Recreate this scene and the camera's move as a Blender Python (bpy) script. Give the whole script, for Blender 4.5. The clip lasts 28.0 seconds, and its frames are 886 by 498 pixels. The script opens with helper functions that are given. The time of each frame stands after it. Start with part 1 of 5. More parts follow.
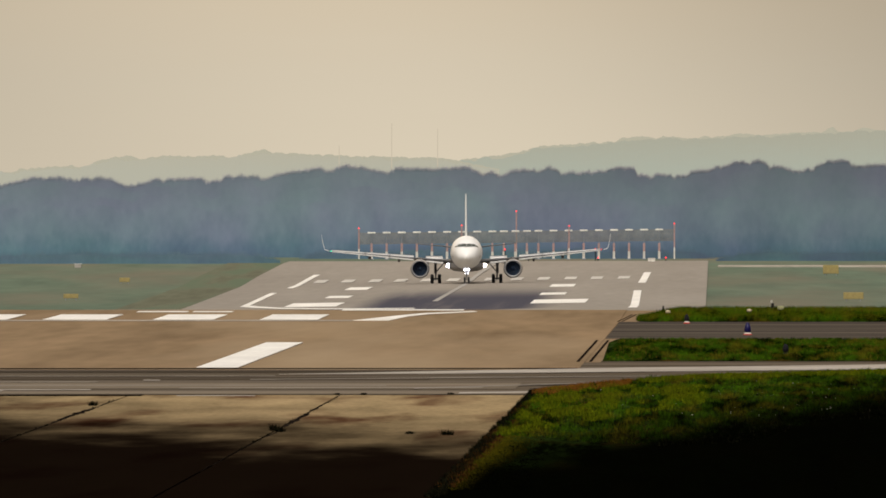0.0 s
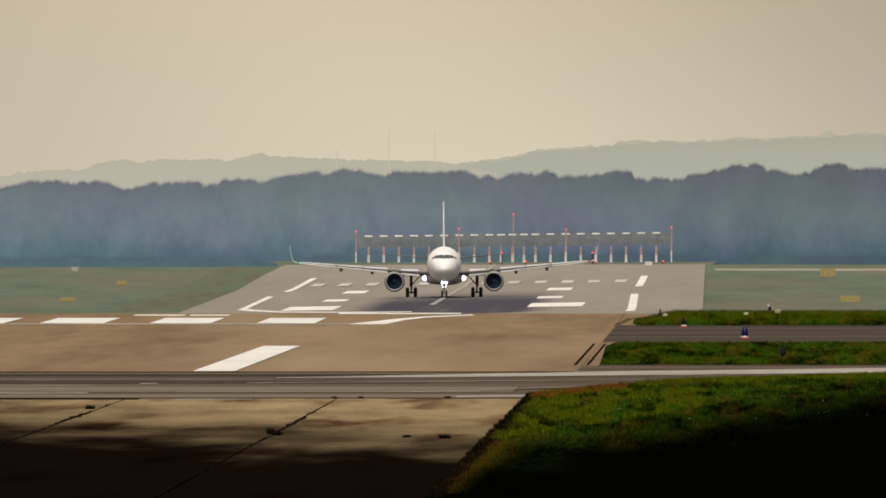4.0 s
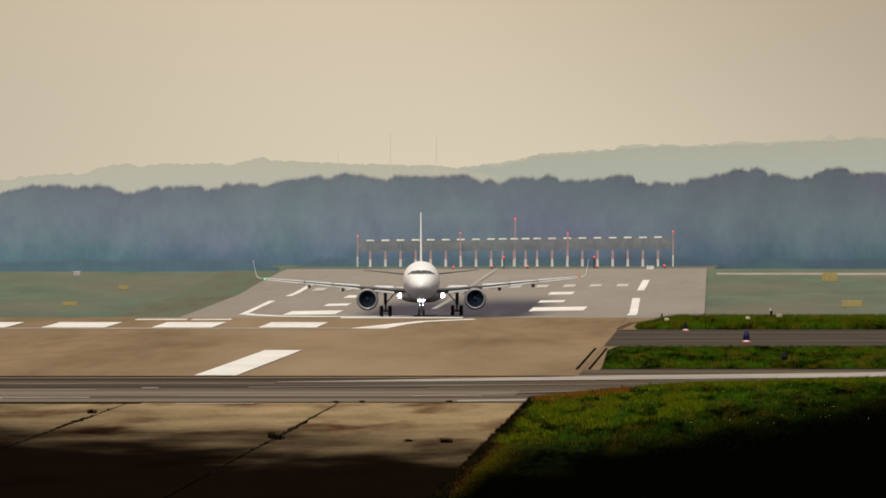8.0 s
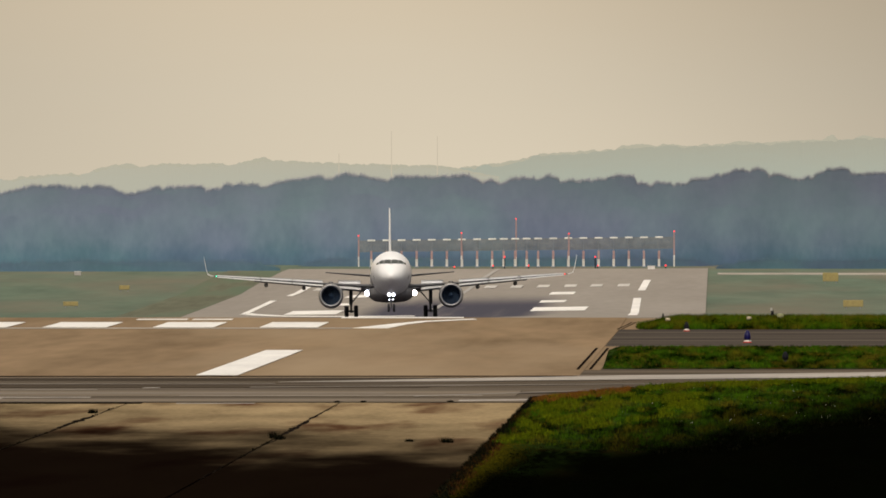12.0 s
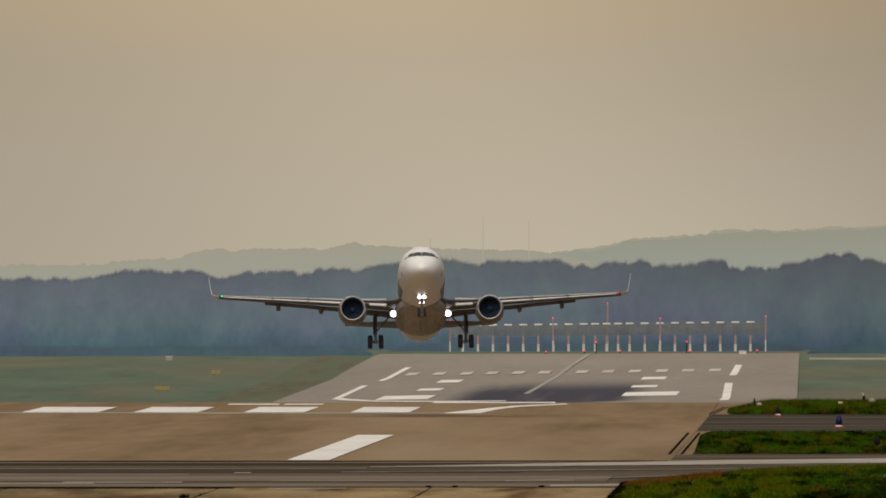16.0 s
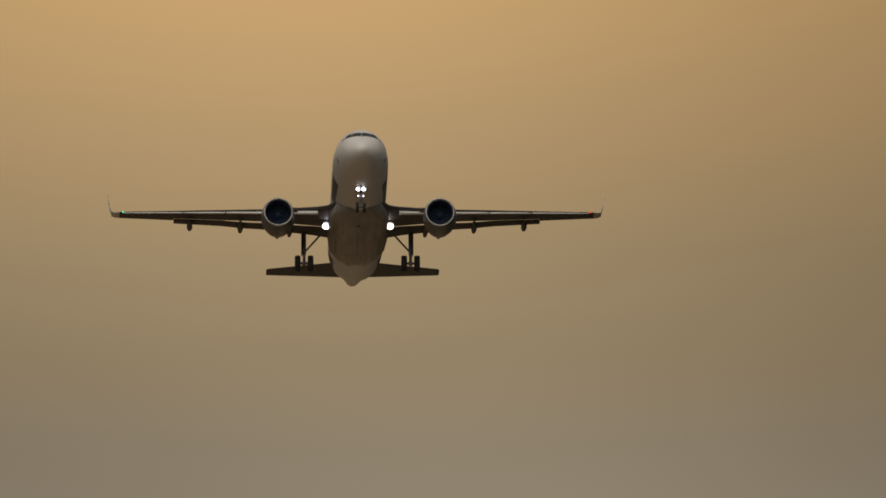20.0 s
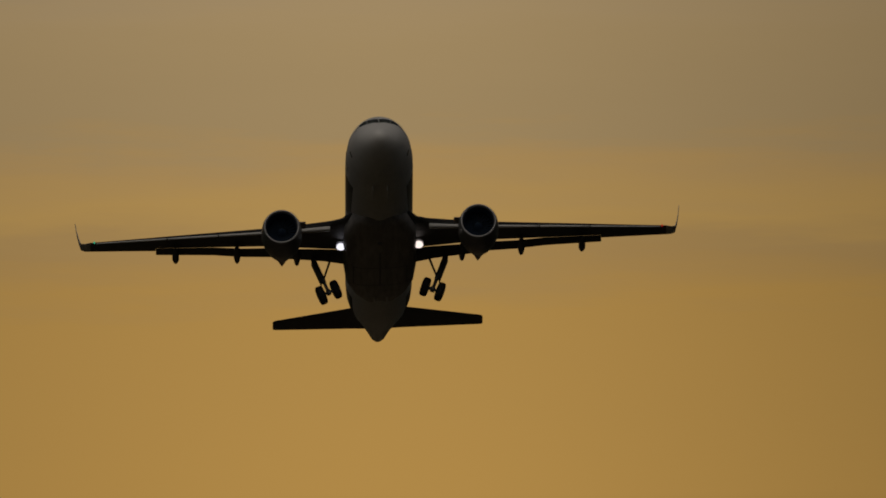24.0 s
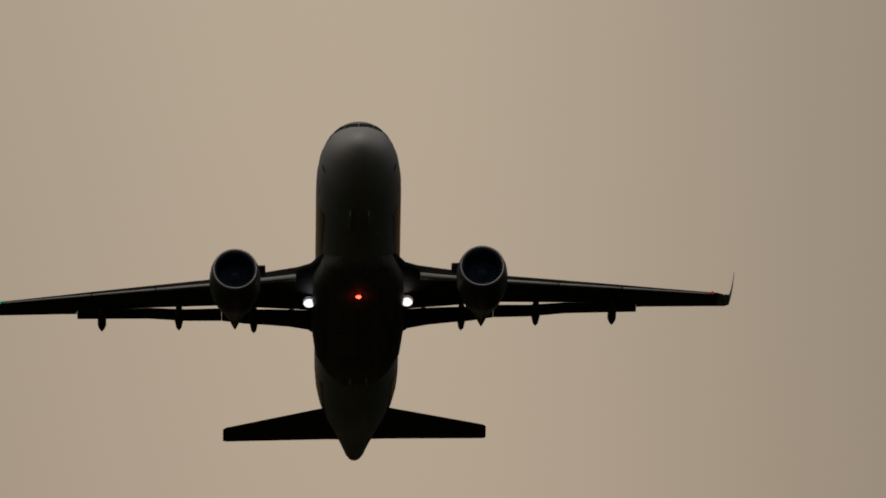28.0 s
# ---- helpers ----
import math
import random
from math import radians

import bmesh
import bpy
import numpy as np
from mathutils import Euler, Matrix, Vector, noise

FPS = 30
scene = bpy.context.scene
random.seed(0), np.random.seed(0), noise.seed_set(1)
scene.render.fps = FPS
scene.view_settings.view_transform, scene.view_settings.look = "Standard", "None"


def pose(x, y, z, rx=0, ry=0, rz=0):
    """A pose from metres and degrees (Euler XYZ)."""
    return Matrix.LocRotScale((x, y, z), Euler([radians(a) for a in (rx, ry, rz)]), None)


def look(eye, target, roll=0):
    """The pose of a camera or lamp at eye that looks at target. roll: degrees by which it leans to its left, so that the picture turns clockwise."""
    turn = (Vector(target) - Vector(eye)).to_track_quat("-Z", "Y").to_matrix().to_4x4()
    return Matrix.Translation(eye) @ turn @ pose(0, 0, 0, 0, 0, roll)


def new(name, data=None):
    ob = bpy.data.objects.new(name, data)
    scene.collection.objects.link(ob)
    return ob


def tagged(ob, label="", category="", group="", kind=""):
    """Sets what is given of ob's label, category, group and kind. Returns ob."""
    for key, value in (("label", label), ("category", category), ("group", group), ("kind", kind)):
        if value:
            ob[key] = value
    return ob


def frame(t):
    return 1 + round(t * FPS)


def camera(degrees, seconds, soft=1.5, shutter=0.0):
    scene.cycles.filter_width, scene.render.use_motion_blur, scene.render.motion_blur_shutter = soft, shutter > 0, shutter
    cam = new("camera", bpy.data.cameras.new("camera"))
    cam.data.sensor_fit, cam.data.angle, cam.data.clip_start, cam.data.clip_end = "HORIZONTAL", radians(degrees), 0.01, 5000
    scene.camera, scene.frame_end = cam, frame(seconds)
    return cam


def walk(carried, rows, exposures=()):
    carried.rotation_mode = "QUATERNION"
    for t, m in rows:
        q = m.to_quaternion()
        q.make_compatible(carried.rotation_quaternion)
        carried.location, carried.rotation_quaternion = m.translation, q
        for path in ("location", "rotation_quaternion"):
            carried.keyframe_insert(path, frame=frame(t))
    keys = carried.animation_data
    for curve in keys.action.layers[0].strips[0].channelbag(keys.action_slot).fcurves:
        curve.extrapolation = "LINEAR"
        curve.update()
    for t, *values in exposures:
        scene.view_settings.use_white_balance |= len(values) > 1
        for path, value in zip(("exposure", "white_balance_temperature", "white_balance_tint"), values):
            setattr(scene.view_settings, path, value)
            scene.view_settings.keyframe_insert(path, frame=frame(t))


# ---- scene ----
EYE = (0.0, 0.0, 13.0)
# camera turn: seconds, pitch up, turn to the left (degrees)
CAM = [
    (0, -0.1923, 0.7448), (0.5, -0.1902, 0.7417), (1, -0.1882, 0.7396), (1.5, -0.1882, 0.7374), (2, -0.1882, 0.7375), (2.5, -0.1861, 0.7374),
    (3, -0.1861, 0.7385), (3.5, -0.1861, 0.7374), (5.5, -0.1715, 0.7396), (6, -0.1736, 0.7396), (6.5, -0.1715, 0.7396), (7, -0.1715, 0.7396),
    (7.5, -0.1736, 0.7417), (8, -0.1736, 0.7417), (8.5, -0.1736, 0.7417), (9, -0.1736, 0.7437), (9.5, -0.1736, 0.7437), (10, -0.1736, 0.7437),
    (10.5, -0.1736, 0.7459), (11, -0.1736, 0.7459), (11.5, -0.1736, 0.7437), (13.5, -0.1777, 0.7792), (14, -0.1798, 0.8252), (14.5, -0.1589, 0.8711),
    (15, -0.0879, 0.9149), (15.5, -0.0367, 0.9442), (16, 0.0312, 0.9651), (16.5, 0.1043, 0.9671), (17, 0.145, 0.9776), (17.5, 0.168, 0.9797),
    (18, 0.2557, 0.9745), (18.5, 0.4243, 0.9821), (19, 0.5634, 0.9848), (19.5, 0.7536, 0.9973), (20, 0.9654, 1.0172), (20.5, 1.177, 1.0417),
    (21, 1.53, 1.0764), (21.5, 1.8205, 1.1371), (23.5, 3.1064, 1.3171), (24, 3.4609, 1.3361), (24.5, 3.8225, 1.3485), (25, 4.2587, 1.3601),
    (25.5, 4.7099, 1.3776), (26, 5.3163, 1.3946), (26.5, 6.0316, 1.4727), (27, 6.7363, 1.5544), (27.5, 7.3903, 1.624), (28, 8.1327, 1.6767),
]
cam = camera(2.139, 28.0, soft=1.7)
walk(cam, [(t, pose(*EYE, 90 + p, 0, y)) for t, p, y in CAM],
     exposures=[(0, 0, 6500, 10), (13.5, 0, 6500, 10), (15, -0.24, 6500, 10), (17, -0.58, 6550, 10), (18, -0.66, 6700, 10), (19, -1.08, 6950, 10), (20, -1.28, 6900, 10),
                (21, -1.78, 6800, 10), (22.5, -2.5, 6800, 10), (24, -3.02, 6700, 10), (25, -3.0, 6600, 10), (26, -3.03, 6600, 10), (27, -2.9, 6500, 10), (28, -2.8, 6500, 10)])


# ---- world and sun: a hazy, overcast evening ----
SUN_UP, SUN_TURN = 50.0, 186.0
world = bpy.data.worlds.new("overcast_sky")
scene.world = world
world.use_nodes = True
wn, wl = world.node_tree.nodes, world.node_tree.links
sky = wn.new("ShaderNodeTexSky")
sky.sky_type = "NISHITA"
sky.sun_disc = False
sky.sun_elevation, sky.sun_rotation = radians(SUN_UP), radians(SUN_TURN)
sky.air_density, sky.dust_density, sky.ozone_density = 1.0, 6.0, 0.6
wl.new(sky.outputs[0], wn["Background"].inputs[0])
wn["Background"].inputs[1].default_value = 0.05
lamp = bpy.data.lights.new("sun", "SUN")
lamp.energy, lamp.angle, lamp.color = 2.95, radians(50), (1.0, 0.93, 0.82)
sun = new("sun", lamp)
sx, sy, sz = (math.sin(radians(SUN_TURN)) * math.cos(radians(SUN_UP)),
              math.cos(radians(SUN_TURN)) * math.cos(radians(SUN_UP)), math.sin(radians(SUN_UP)))
sun.matrix_world = look((sx * 100, sy * 100, sz * 100), (0, 0, 0))


# ---- materials ----
def nodes_of(name):
    m = bpy.data.materials.new(name)
    m.use_nodes = True
    return m, m.node_tree.nodes, m.node_tree.links, m.node_tree.nodes["Principled BSDF"]


def surface(name, colour, rough=0.6, metal=0.0, dark=0.7, light=1.25, size=1.0, fine=0.08, bump=0.2,
            stretch=(1, 1, 1), wear=None, wear_size=20.0, wear_at=(0.5, 0.7), spec=0.5, vary=0.0, coat=0.0, painted_shade=None, tight=0.2):
    """Paint, stone, asphalt or metal with a coarse and a fine variation; sizes in metres."""
    m, n, l, b = nodes_of(name)
    tc = n.new("ShaderNodeTexCoord")
    mp = n.new("ShaderNodeMapping")
    mp.inputs["Scale"].default_value = stretch
    l.new(tc.outputs["Object"], mp.inputs[0])
    big, small = n.new("ShaderNodeTexNoise"), n.new("ShaderNodeTexNoise")
    big.inputs["Scale"].default_value, big.inputs["Detail"].default_value = 1 / size, 5
    small.inputs["Scale"].default_value, small.inputs["Detail"].default_value = 1 / fine, 4
    for t in (big, small):
        l.new(mp.outputs[0], t.inputs["Vector"])
    mix = n.new("ShaderNodeMath")
    mix.operation = "MULTIPLY_ADD"
    mix.inputs[1].default_value = 0.35
    l.new(small.outputs[0], mix.inputs[0])
    half = n.new("ShaderNodeMath")
    half.operation = "MULTIPLY"
    half.inputs[1].default_value = 0.65
    l.new(big.outputs[0], half.inputs[0])
    l.new(half.outputs[0], mix.inputs[2])
    ramp = n.new("ShaderNodeValToRGB")
    ramp.color_ramp.elements[0].position, ramp.color_ramp.elements[1].position = 0.5 - tight, 0.5 + tight
    ramp.color_ramp.elements[0].color = (*[c * dark for c in colour], 1)
    ramp.color_ramp.elements[1].color = (*[min(1, c * light) for c in colour], 1)
    l.new(mix.outputs[0], ramp.inputs[0])
    out = ramp.outputs[0]
    if wear:
        w = n.new("ShaderNodeTexNoise")
        w.inputs["Scale"].default_value, w.inputs["Detail"].default_value = 1 / wear_size, 6
        l.new(mp.outputs[0], w.inputs["Vector"])
        wr = n.new("ShaderNodeMapRange")
        wr.inputs[1].default_value, wr.inputs[2].default_value = wear_at
        l.new(w.outputs[0], wr.inputs[0])
        mx = n.new("ShaderNodeMix")
        mx.data_type = "RGBA"
        l.new(wr.outputs[0], mx.inputs[0])
        l.new(out, mx.inputs[6])
        mx.inputs[7].default_value = (*wear, 1)
        out = mx.outputs[2]
    if painted_shade:
        # painted shade with a ragged edge: colour, from y, to y, drift along x
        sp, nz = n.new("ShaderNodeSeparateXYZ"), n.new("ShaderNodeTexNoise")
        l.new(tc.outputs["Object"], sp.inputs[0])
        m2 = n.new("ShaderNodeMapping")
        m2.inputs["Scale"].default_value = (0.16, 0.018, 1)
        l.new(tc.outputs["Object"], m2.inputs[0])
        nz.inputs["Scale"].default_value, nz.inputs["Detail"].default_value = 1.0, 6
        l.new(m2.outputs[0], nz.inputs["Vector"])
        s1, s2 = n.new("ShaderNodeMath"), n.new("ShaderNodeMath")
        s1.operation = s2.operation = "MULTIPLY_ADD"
        s1.inputs[1].default_value = painted_shade[4]
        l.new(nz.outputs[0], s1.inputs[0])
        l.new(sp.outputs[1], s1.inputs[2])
        s2.inputs[1].default_value = painted_shade[3]
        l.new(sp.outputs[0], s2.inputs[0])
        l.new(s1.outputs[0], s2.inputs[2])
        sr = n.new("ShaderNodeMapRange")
        sr.inputs[1].default_value, sr.inputs[2].default_value = painted_shade[1] + painted_shade[4] / 2, painted_shade[2] + painted_shade[4] / 2
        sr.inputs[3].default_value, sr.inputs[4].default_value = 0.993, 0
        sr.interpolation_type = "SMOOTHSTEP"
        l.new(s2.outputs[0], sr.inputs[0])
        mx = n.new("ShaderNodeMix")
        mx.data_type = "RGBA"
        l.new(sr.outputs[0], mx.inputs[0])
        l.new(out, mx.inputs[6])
        mx.inputs[7].default_value = (*painted_shade[0], 1)
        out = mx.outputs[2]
    if vary:
        oi, hs = n.new("ShaderNodeNewGeometry"), n.new("ShaderNodeHueSaturation")
        mr = n.new("ShaderNodeMapRange")
        mr.inputs[3].default_value, mr.inputs[4].default_value = 1 - vary, 1 + vary
        l.new(oi.outputs["Random Per Island"], mr.inputs[0])
        l.new(mr.outputs[0], hs.inputs["Value"])
        l.new(out, hs.inputs["Color"])
        out = hs.outputs[0]
    l.new(out, b.inputs["Base Color"])
    if bump:
        bp = n.new("ShaderNodeBump")
        bp.inputs["Strength"].default_value, bp.inputs["Distance"].default_value = bump, fine * 0.3
        l.new(small.outputs[0], bp.inputs["Height"])
        l.new(bp.outputs[0], b.inputs["Normal"])
    b.inputs["Roughness"].default_value, b.inputs["Metallic"].default_value = rough, metal
    b.inputs["Specular IOR Level"].default_value = spec
    b.inputs["Coat Weight"].default_value = coat
    return m


def glow(name, colour, strength):
    m, n, l, b = nodes_of(name)
    b.inputs["Base Color"].default_value = (*[c * 0.4 for c in colour], 1)
    b.inputs["Emission Color"].default_value = (*colour, 1)
    b.inputs["Emission Strength"].default_value = strength
    return m


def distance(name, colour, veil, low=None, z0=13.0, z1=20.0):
    """Far backdrop with haze painted in as an even glow; low: the veil's colour at its foot."""
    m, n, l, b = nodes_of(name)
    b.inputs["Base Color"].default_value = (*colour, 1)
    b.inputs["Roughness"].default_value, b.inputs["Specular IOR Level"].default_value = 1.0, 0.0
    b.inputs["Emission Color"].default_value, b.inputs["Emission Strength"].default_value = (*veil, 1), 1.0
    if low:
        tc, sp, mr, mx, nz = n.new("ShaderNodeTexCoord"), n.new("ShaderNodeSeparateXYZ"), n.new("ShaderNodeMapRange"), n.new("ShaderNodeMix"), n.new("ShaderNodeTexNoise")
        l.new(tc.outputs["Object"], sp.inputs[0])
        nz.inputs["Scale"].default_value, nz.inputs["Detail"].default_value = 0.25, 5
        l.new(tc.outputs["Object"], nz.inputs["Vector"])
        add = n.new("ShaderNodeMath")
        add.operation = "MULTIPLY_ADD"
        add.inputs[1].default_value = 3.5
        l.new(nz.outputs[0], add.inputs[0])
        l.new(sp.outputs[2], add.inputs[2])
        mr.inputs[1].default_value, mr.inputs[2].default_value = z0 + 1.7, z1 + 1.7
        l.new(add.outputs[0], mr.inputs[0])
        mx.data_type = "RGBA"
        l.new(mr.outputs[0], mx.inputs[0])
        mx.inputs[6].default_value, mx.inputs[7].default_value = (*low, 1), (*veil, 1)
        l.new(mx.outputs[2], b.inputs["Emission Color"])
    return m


def sky_paint():
    """Glowing haze and cloud banks, by height over the horizon in degrees."""
    m, n, l, b = nodes_of("sky_haze_and_cloud")
    tc, sp = n.new("ShaderNodeTexCoord"), n.new("ShaderNodeSeparateXYZ")
    l.new(tc.outputs["Object"], sp.inputs[0])
    mp = n.new("ShaderNodeMapping")
    mp.inputs["Scale"].default_value = (0.006, 0.006, 0.045)
    l.new(tc.outputs["Object"], mp.inputs[0])
    n1 = n.new("ShaderNodeTexNoise")
    n1.inputs["Scale"].default_value, n1.inputs["Detail"].default_value, n1.inputs["Roughness"].default_value = 1.0, 8, 0.55
    l.new(mp.outputs[0], n1.inputs["Vector"])
    ang = n.new("ShaderNodeMath")      # height / distance, in degrees
    ang.operation = "MULTIPLY"
    ang.inputs[1].default_value = 57.2958 / 4900
    l.new(sp.outputs[2], ang.inputs[0])
    wob = n.new("ShaderNodeMath")
    wob.operation = "MULTIPLY_ADD"
    wob.inputs[1].default_value = 0.34
    wob.inputs[2].default_value = -0.25
    l.new(n1.outputs[0], wob.inputs[0])
    mp2, n2, wob2 = n.new("ShaderNodeMapping"), n.new("ShaderNodeTexNoise"), n.new("ShaderNodeMath")
    mp2.inputs["Scale"].default_value = (0.022, 0.022, 0.2)
    l.new(tc.outputs["Object"], mp2.inputs[0])
    n2.inputs["Scale"].default_value, n2.inputs["Detail"].default_value, n2.inputs["Roughness"].default_value = 1.0, 7, 0.62
    l.new(mp2.outputs[0], n2.inputs["Vector"])
    wob2.operation = "MULTIPLY_ADD"
    wob2.inputs[1].default_value = 0.16
    l.new(n2.outputs[0], wob2.inputs[0])
    l.new(wob.outputs[0], wob2.inputs[2])
    calm = n.new("ShaderNodeMapRange")     # smooth haze below, torn cloud edges above
    calm.inputs[1].default_value, calm.inputs[2].default_value = 2.6, 3.4
    calm.inputs[3].default_value, calm.inputs[4].default_value = 0.25, 1.0
    l.new(ang.outputs[0], calm.inputs[0])
    sub = n.new("ShaderNodeMath")
    sub.operation = "MULTIPLY_ADD"
    l.new(wob2.outputs[0], sub.inputs[0])
    l.new(calm.outputs[0], sub.inputs[1])
    l.new(ang.outputs[0], sub.inputs[2])
    mr = n.new("ShaderNodeMapRange")
    mr.inputs[1].default_value, mr.inputs[2].default_value = -1.0, 9.0
    l.new(sub.outputs[0], mr.inputs[0])
    ramp = n.new("ShaderNodeValToRGB")
    stops = [(-0.6, (0.792, 0.699, 0.536)), (0.22, (0.642, 0.557, 0.423)), (0.5, (0.616, 0.512, 0.369)), (0.7, (0.675, 0.522, 0.33)), (0.95, (0.79, 0.59, 0.345)),
             (1.5, (1.23, 0.808, 0.391)), (2.13, (1.6, 1, 0.383)), (2.37, (2.06, 1.26, 0.424)), (2.62, (2.55, 1.5, 0.451)), (2.86, (3.19, 1.85, 0.493)),
             (3.3, (3.04, 1.79, 0.501)), (3.44, (2.58, 1.64, 0.645)), (3.52, (3.1, 1.92, 0.62)), (3.66, (2.78, 1.79, 0.719)), (3.73, (2.46, 1.74, 0.859)),
             (3.98, (2.56, 1.81, 0.893)), (4.05, (2.6, 1.85, 0.95)), (4.15, (2.45, 1.78, 1.0)), (4.23, (4.32, 2.76, 0.833)), (4.4, (4.32, 2.76, 0.834)),
             (4.48, (2.36, 1.74, 1.02)), (4.63, (2.36, 1.74, 1.02)), (4.68, (2.96, 2.04, 0.989)), (4.73, (3.4, 2.3, 0.99)), (4.79, (1.94, 1.52, 0.989)),
             (4.85, (1.94, 1.52, 0.989)), (4.91, (4.32, 2.76, 0.834)), (5.24, (4.32, 2.76, 0.834)), (5.36, (1.77, 1.39, 0.929)), (6.1, (2.28, 1.81, 1.30)),
             (6.9, (2.74, 2.19, 1.63)), (8.8, (2.88, 2.37, 1.79))]
    el = ramp.color_ramp.elements
    while len(el) < len(stops):
        el.new(0.5)
    for e, (deg, c) in zip(el, stops):
        e.position, e.color = (deg + 1) / 10, (*[v / 16 for v in c], 1)
    l.new(mr.outputs[0], ramp.inputs[0])
    em = n.new("ShaderNodeEmission")
    side = n.new("ShaderNodeMapRange")     # the sky dims towards +x, fitted to uneven brightness across the view
    side.inputs[1].default_value, side.inputs[2].default_value = -400.0, 120.0
    side.inputs[3].default_value, side.inputs[4].default_value = 21.0, 13.4
    l.new(sp.outputs[0], side.inputs[0])

    def calc(op, a, c, d=0.0):
        x = n.new("ShaderNodeMath")
        x.operation = op
        for q, v in enumerate((a, c, d)):
            if isinstance(v, float):
                x.inputs[q].default_value = v
            else:
                l.new(v, x.inputs[q])
        return x.outputs[0]

    # lens vignette painted into the sky, its centre following the camera's path
    off = calc("MULTIPLY", calc("ADD", calc("MULTIPLY_ADD", calc("MINIMUM", ang.outputs[0], 1.0), 45.0, calc("MULTIPLY_ADD", ang.outputs[0], 7.0, 50.0)), sp.outputs[0]), 1 / 91)
    vignette = calc("ADD", calc("DIVIDE", 0.52, calc("MULTIPLY_ADD", calc("MULTIPLY", off, off), 0.6, 1.0)), 0.5)
    l.new(calc("MULTIPLY", side.outputs[0], vignette), em.inputs[1])
    l.new(ramp.outputs[0], em.inputs[0])
    l.new(em.outputs[0], n["Material Output"].inputs[0])
    return m


M_SKY = sky_paint()
# distance haze is put in: paler and greyer than the near grass
M_FIELD = surface("hazed_far_meadow", (0.126, 0.162, 0.118), 0.95, size=9, fine=2, dark=0.8, light=1.2, stretch=(1, 0.08, 1),
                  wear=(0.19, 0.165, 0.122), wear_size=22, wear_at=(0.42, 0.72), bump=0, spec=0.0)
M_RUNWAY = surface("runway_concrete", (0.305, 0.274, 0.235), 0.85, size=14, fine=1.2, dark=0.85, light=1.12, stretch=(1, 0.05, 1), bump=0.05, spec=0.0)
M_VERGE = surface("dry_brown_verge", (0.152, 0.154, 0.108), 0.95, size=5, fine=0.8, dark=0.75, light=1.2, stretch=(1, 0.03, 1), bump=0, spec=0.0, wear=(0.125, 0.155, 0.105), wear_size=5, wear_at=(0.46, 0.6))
# white greyed to put heat haze into the runway paint
M_BAR = surface("haze_greyed_white_paint", (0.58, 0.55, 0.50), 0.8, size=4, fine=0.4, dark=0.8, light=1.1, stretch=(1, 0.1, 1), bump=0, spec=0.0)


def rubber_marks(m, centre):
    """Dark tyre rubber laid down along the middle of the touchdown zone."""
    n, l, b = m.node_tree.nodes, m.node_tree.links, m.node_tree.nodes["Principled BSDF"]
    old = b.inputs["Base Color"].links[0].from_socket
    tc, sp = n.new("ShaderNodeTexCoord"), n.new("ShaderNodeSeparateXYZ")
    l.new(tc.outputs["Object"], sp.inputs[0])

    def math_node(op, a, c):
        x = n.new("ShaderNodeMath")
        x.operation = op
        for k, v in enumerate((a, c)):
            if v is None:
                continue
            if isinstance(v, (int, float)):
                x.inputs[k].default_value = v
            else:
                l.new(v, x.inputs[k])
        return x.outputs[0]

    def fade(v, a, c):
        r = n.new("ShaderNodeMapRange")
        r.interpolation_type = "SMOOTHSTEP"
        r.inputs[1].default_value, r.inputs[2].default_value, r.inputs[3].default_value, r.inputs[4].default_value = a, c, 1, 0
        l.new(v, r.inputs[0])
        return r.outputs[0]

    mp, nz = n.new("ShaderNodeMapping"), n.new("ShaderNodeTexNoise")
    mp.inputs["Scale"].default_value = (0.35, 0.004, 1)
    l.new(tc.outputs["Object"], mp.inputs[0])
    nz.inputs["Scale"].default_value, nz.inputs["Detail"].default_value = 1.0, 4
    l.new(mp.outputs[0], nz.inputs["Vector"])
    off = math_node("ABSOLUTE", math_node("SUBTRACT", sp.outputs[0], centre), None)
    mask = math_node("MULTIPLY", math_node("MULTIPLY", fade(off, 7.5, 12), fade(sp.outputs[1], 2670, 2880)), fade(nz.outputs[0], 0.55, -0.1))
    mx = n.new("ShaderNodeMix")
    mx.data_type = "RGBA"
    l.new(mask, mx.inputs[0])
    l.new(old, mx.inputs[6])
    mx.inputs[7].default_value = (0.080, 0.077, 0.094, 1)
    l.new(mx.outputs[2], b.inputs["Base Color"])


rubber_marks(M_RUNWAY, -32.4)
M_CROSSING = surface("brown_concrete", (0.245, 0.171, 0.101), 0.9, size=5, fine=1.0, dark=0.7, light=1.3, stretch=(0.6, 0.022, 1), bump=0.05, spec=0.0,
                     wear=(0.33, 0.245, 0.155), wear_size=14, wear_at=(0.48, 0.66))
M_ASPHALT = surface("worn_asphalt", (0.108, 0.086, 0.062), 0.75, size=8, fine=0.9, dark=0.45, light=1.6, stretch=(0.03, 0.5, 1), bump=0.05, spec=0.0,
                    wear=(0.22, 0.185, 0.155), wear_size=14, wear_at=(0.52, 0.66))
# the near end's black is foreground shade put into the concrete's colour
M_APRON = surface("stained_concrete_with_shade", (0.335, 0.245, 0.132), 0.9, size=2.5, fine=0.25, dark=0.66, light=1.25, stretch=(0.7, 0.05, 1), bump=0.1, spec=0.0,
                  wear=(0.085, 0.037, 0.019), wear_size=3.5, wear_at=(0.52, 0.70), painted_shade=((0.0042, 0.0022, 0.0014), 985, 1240, 4.2, 270))
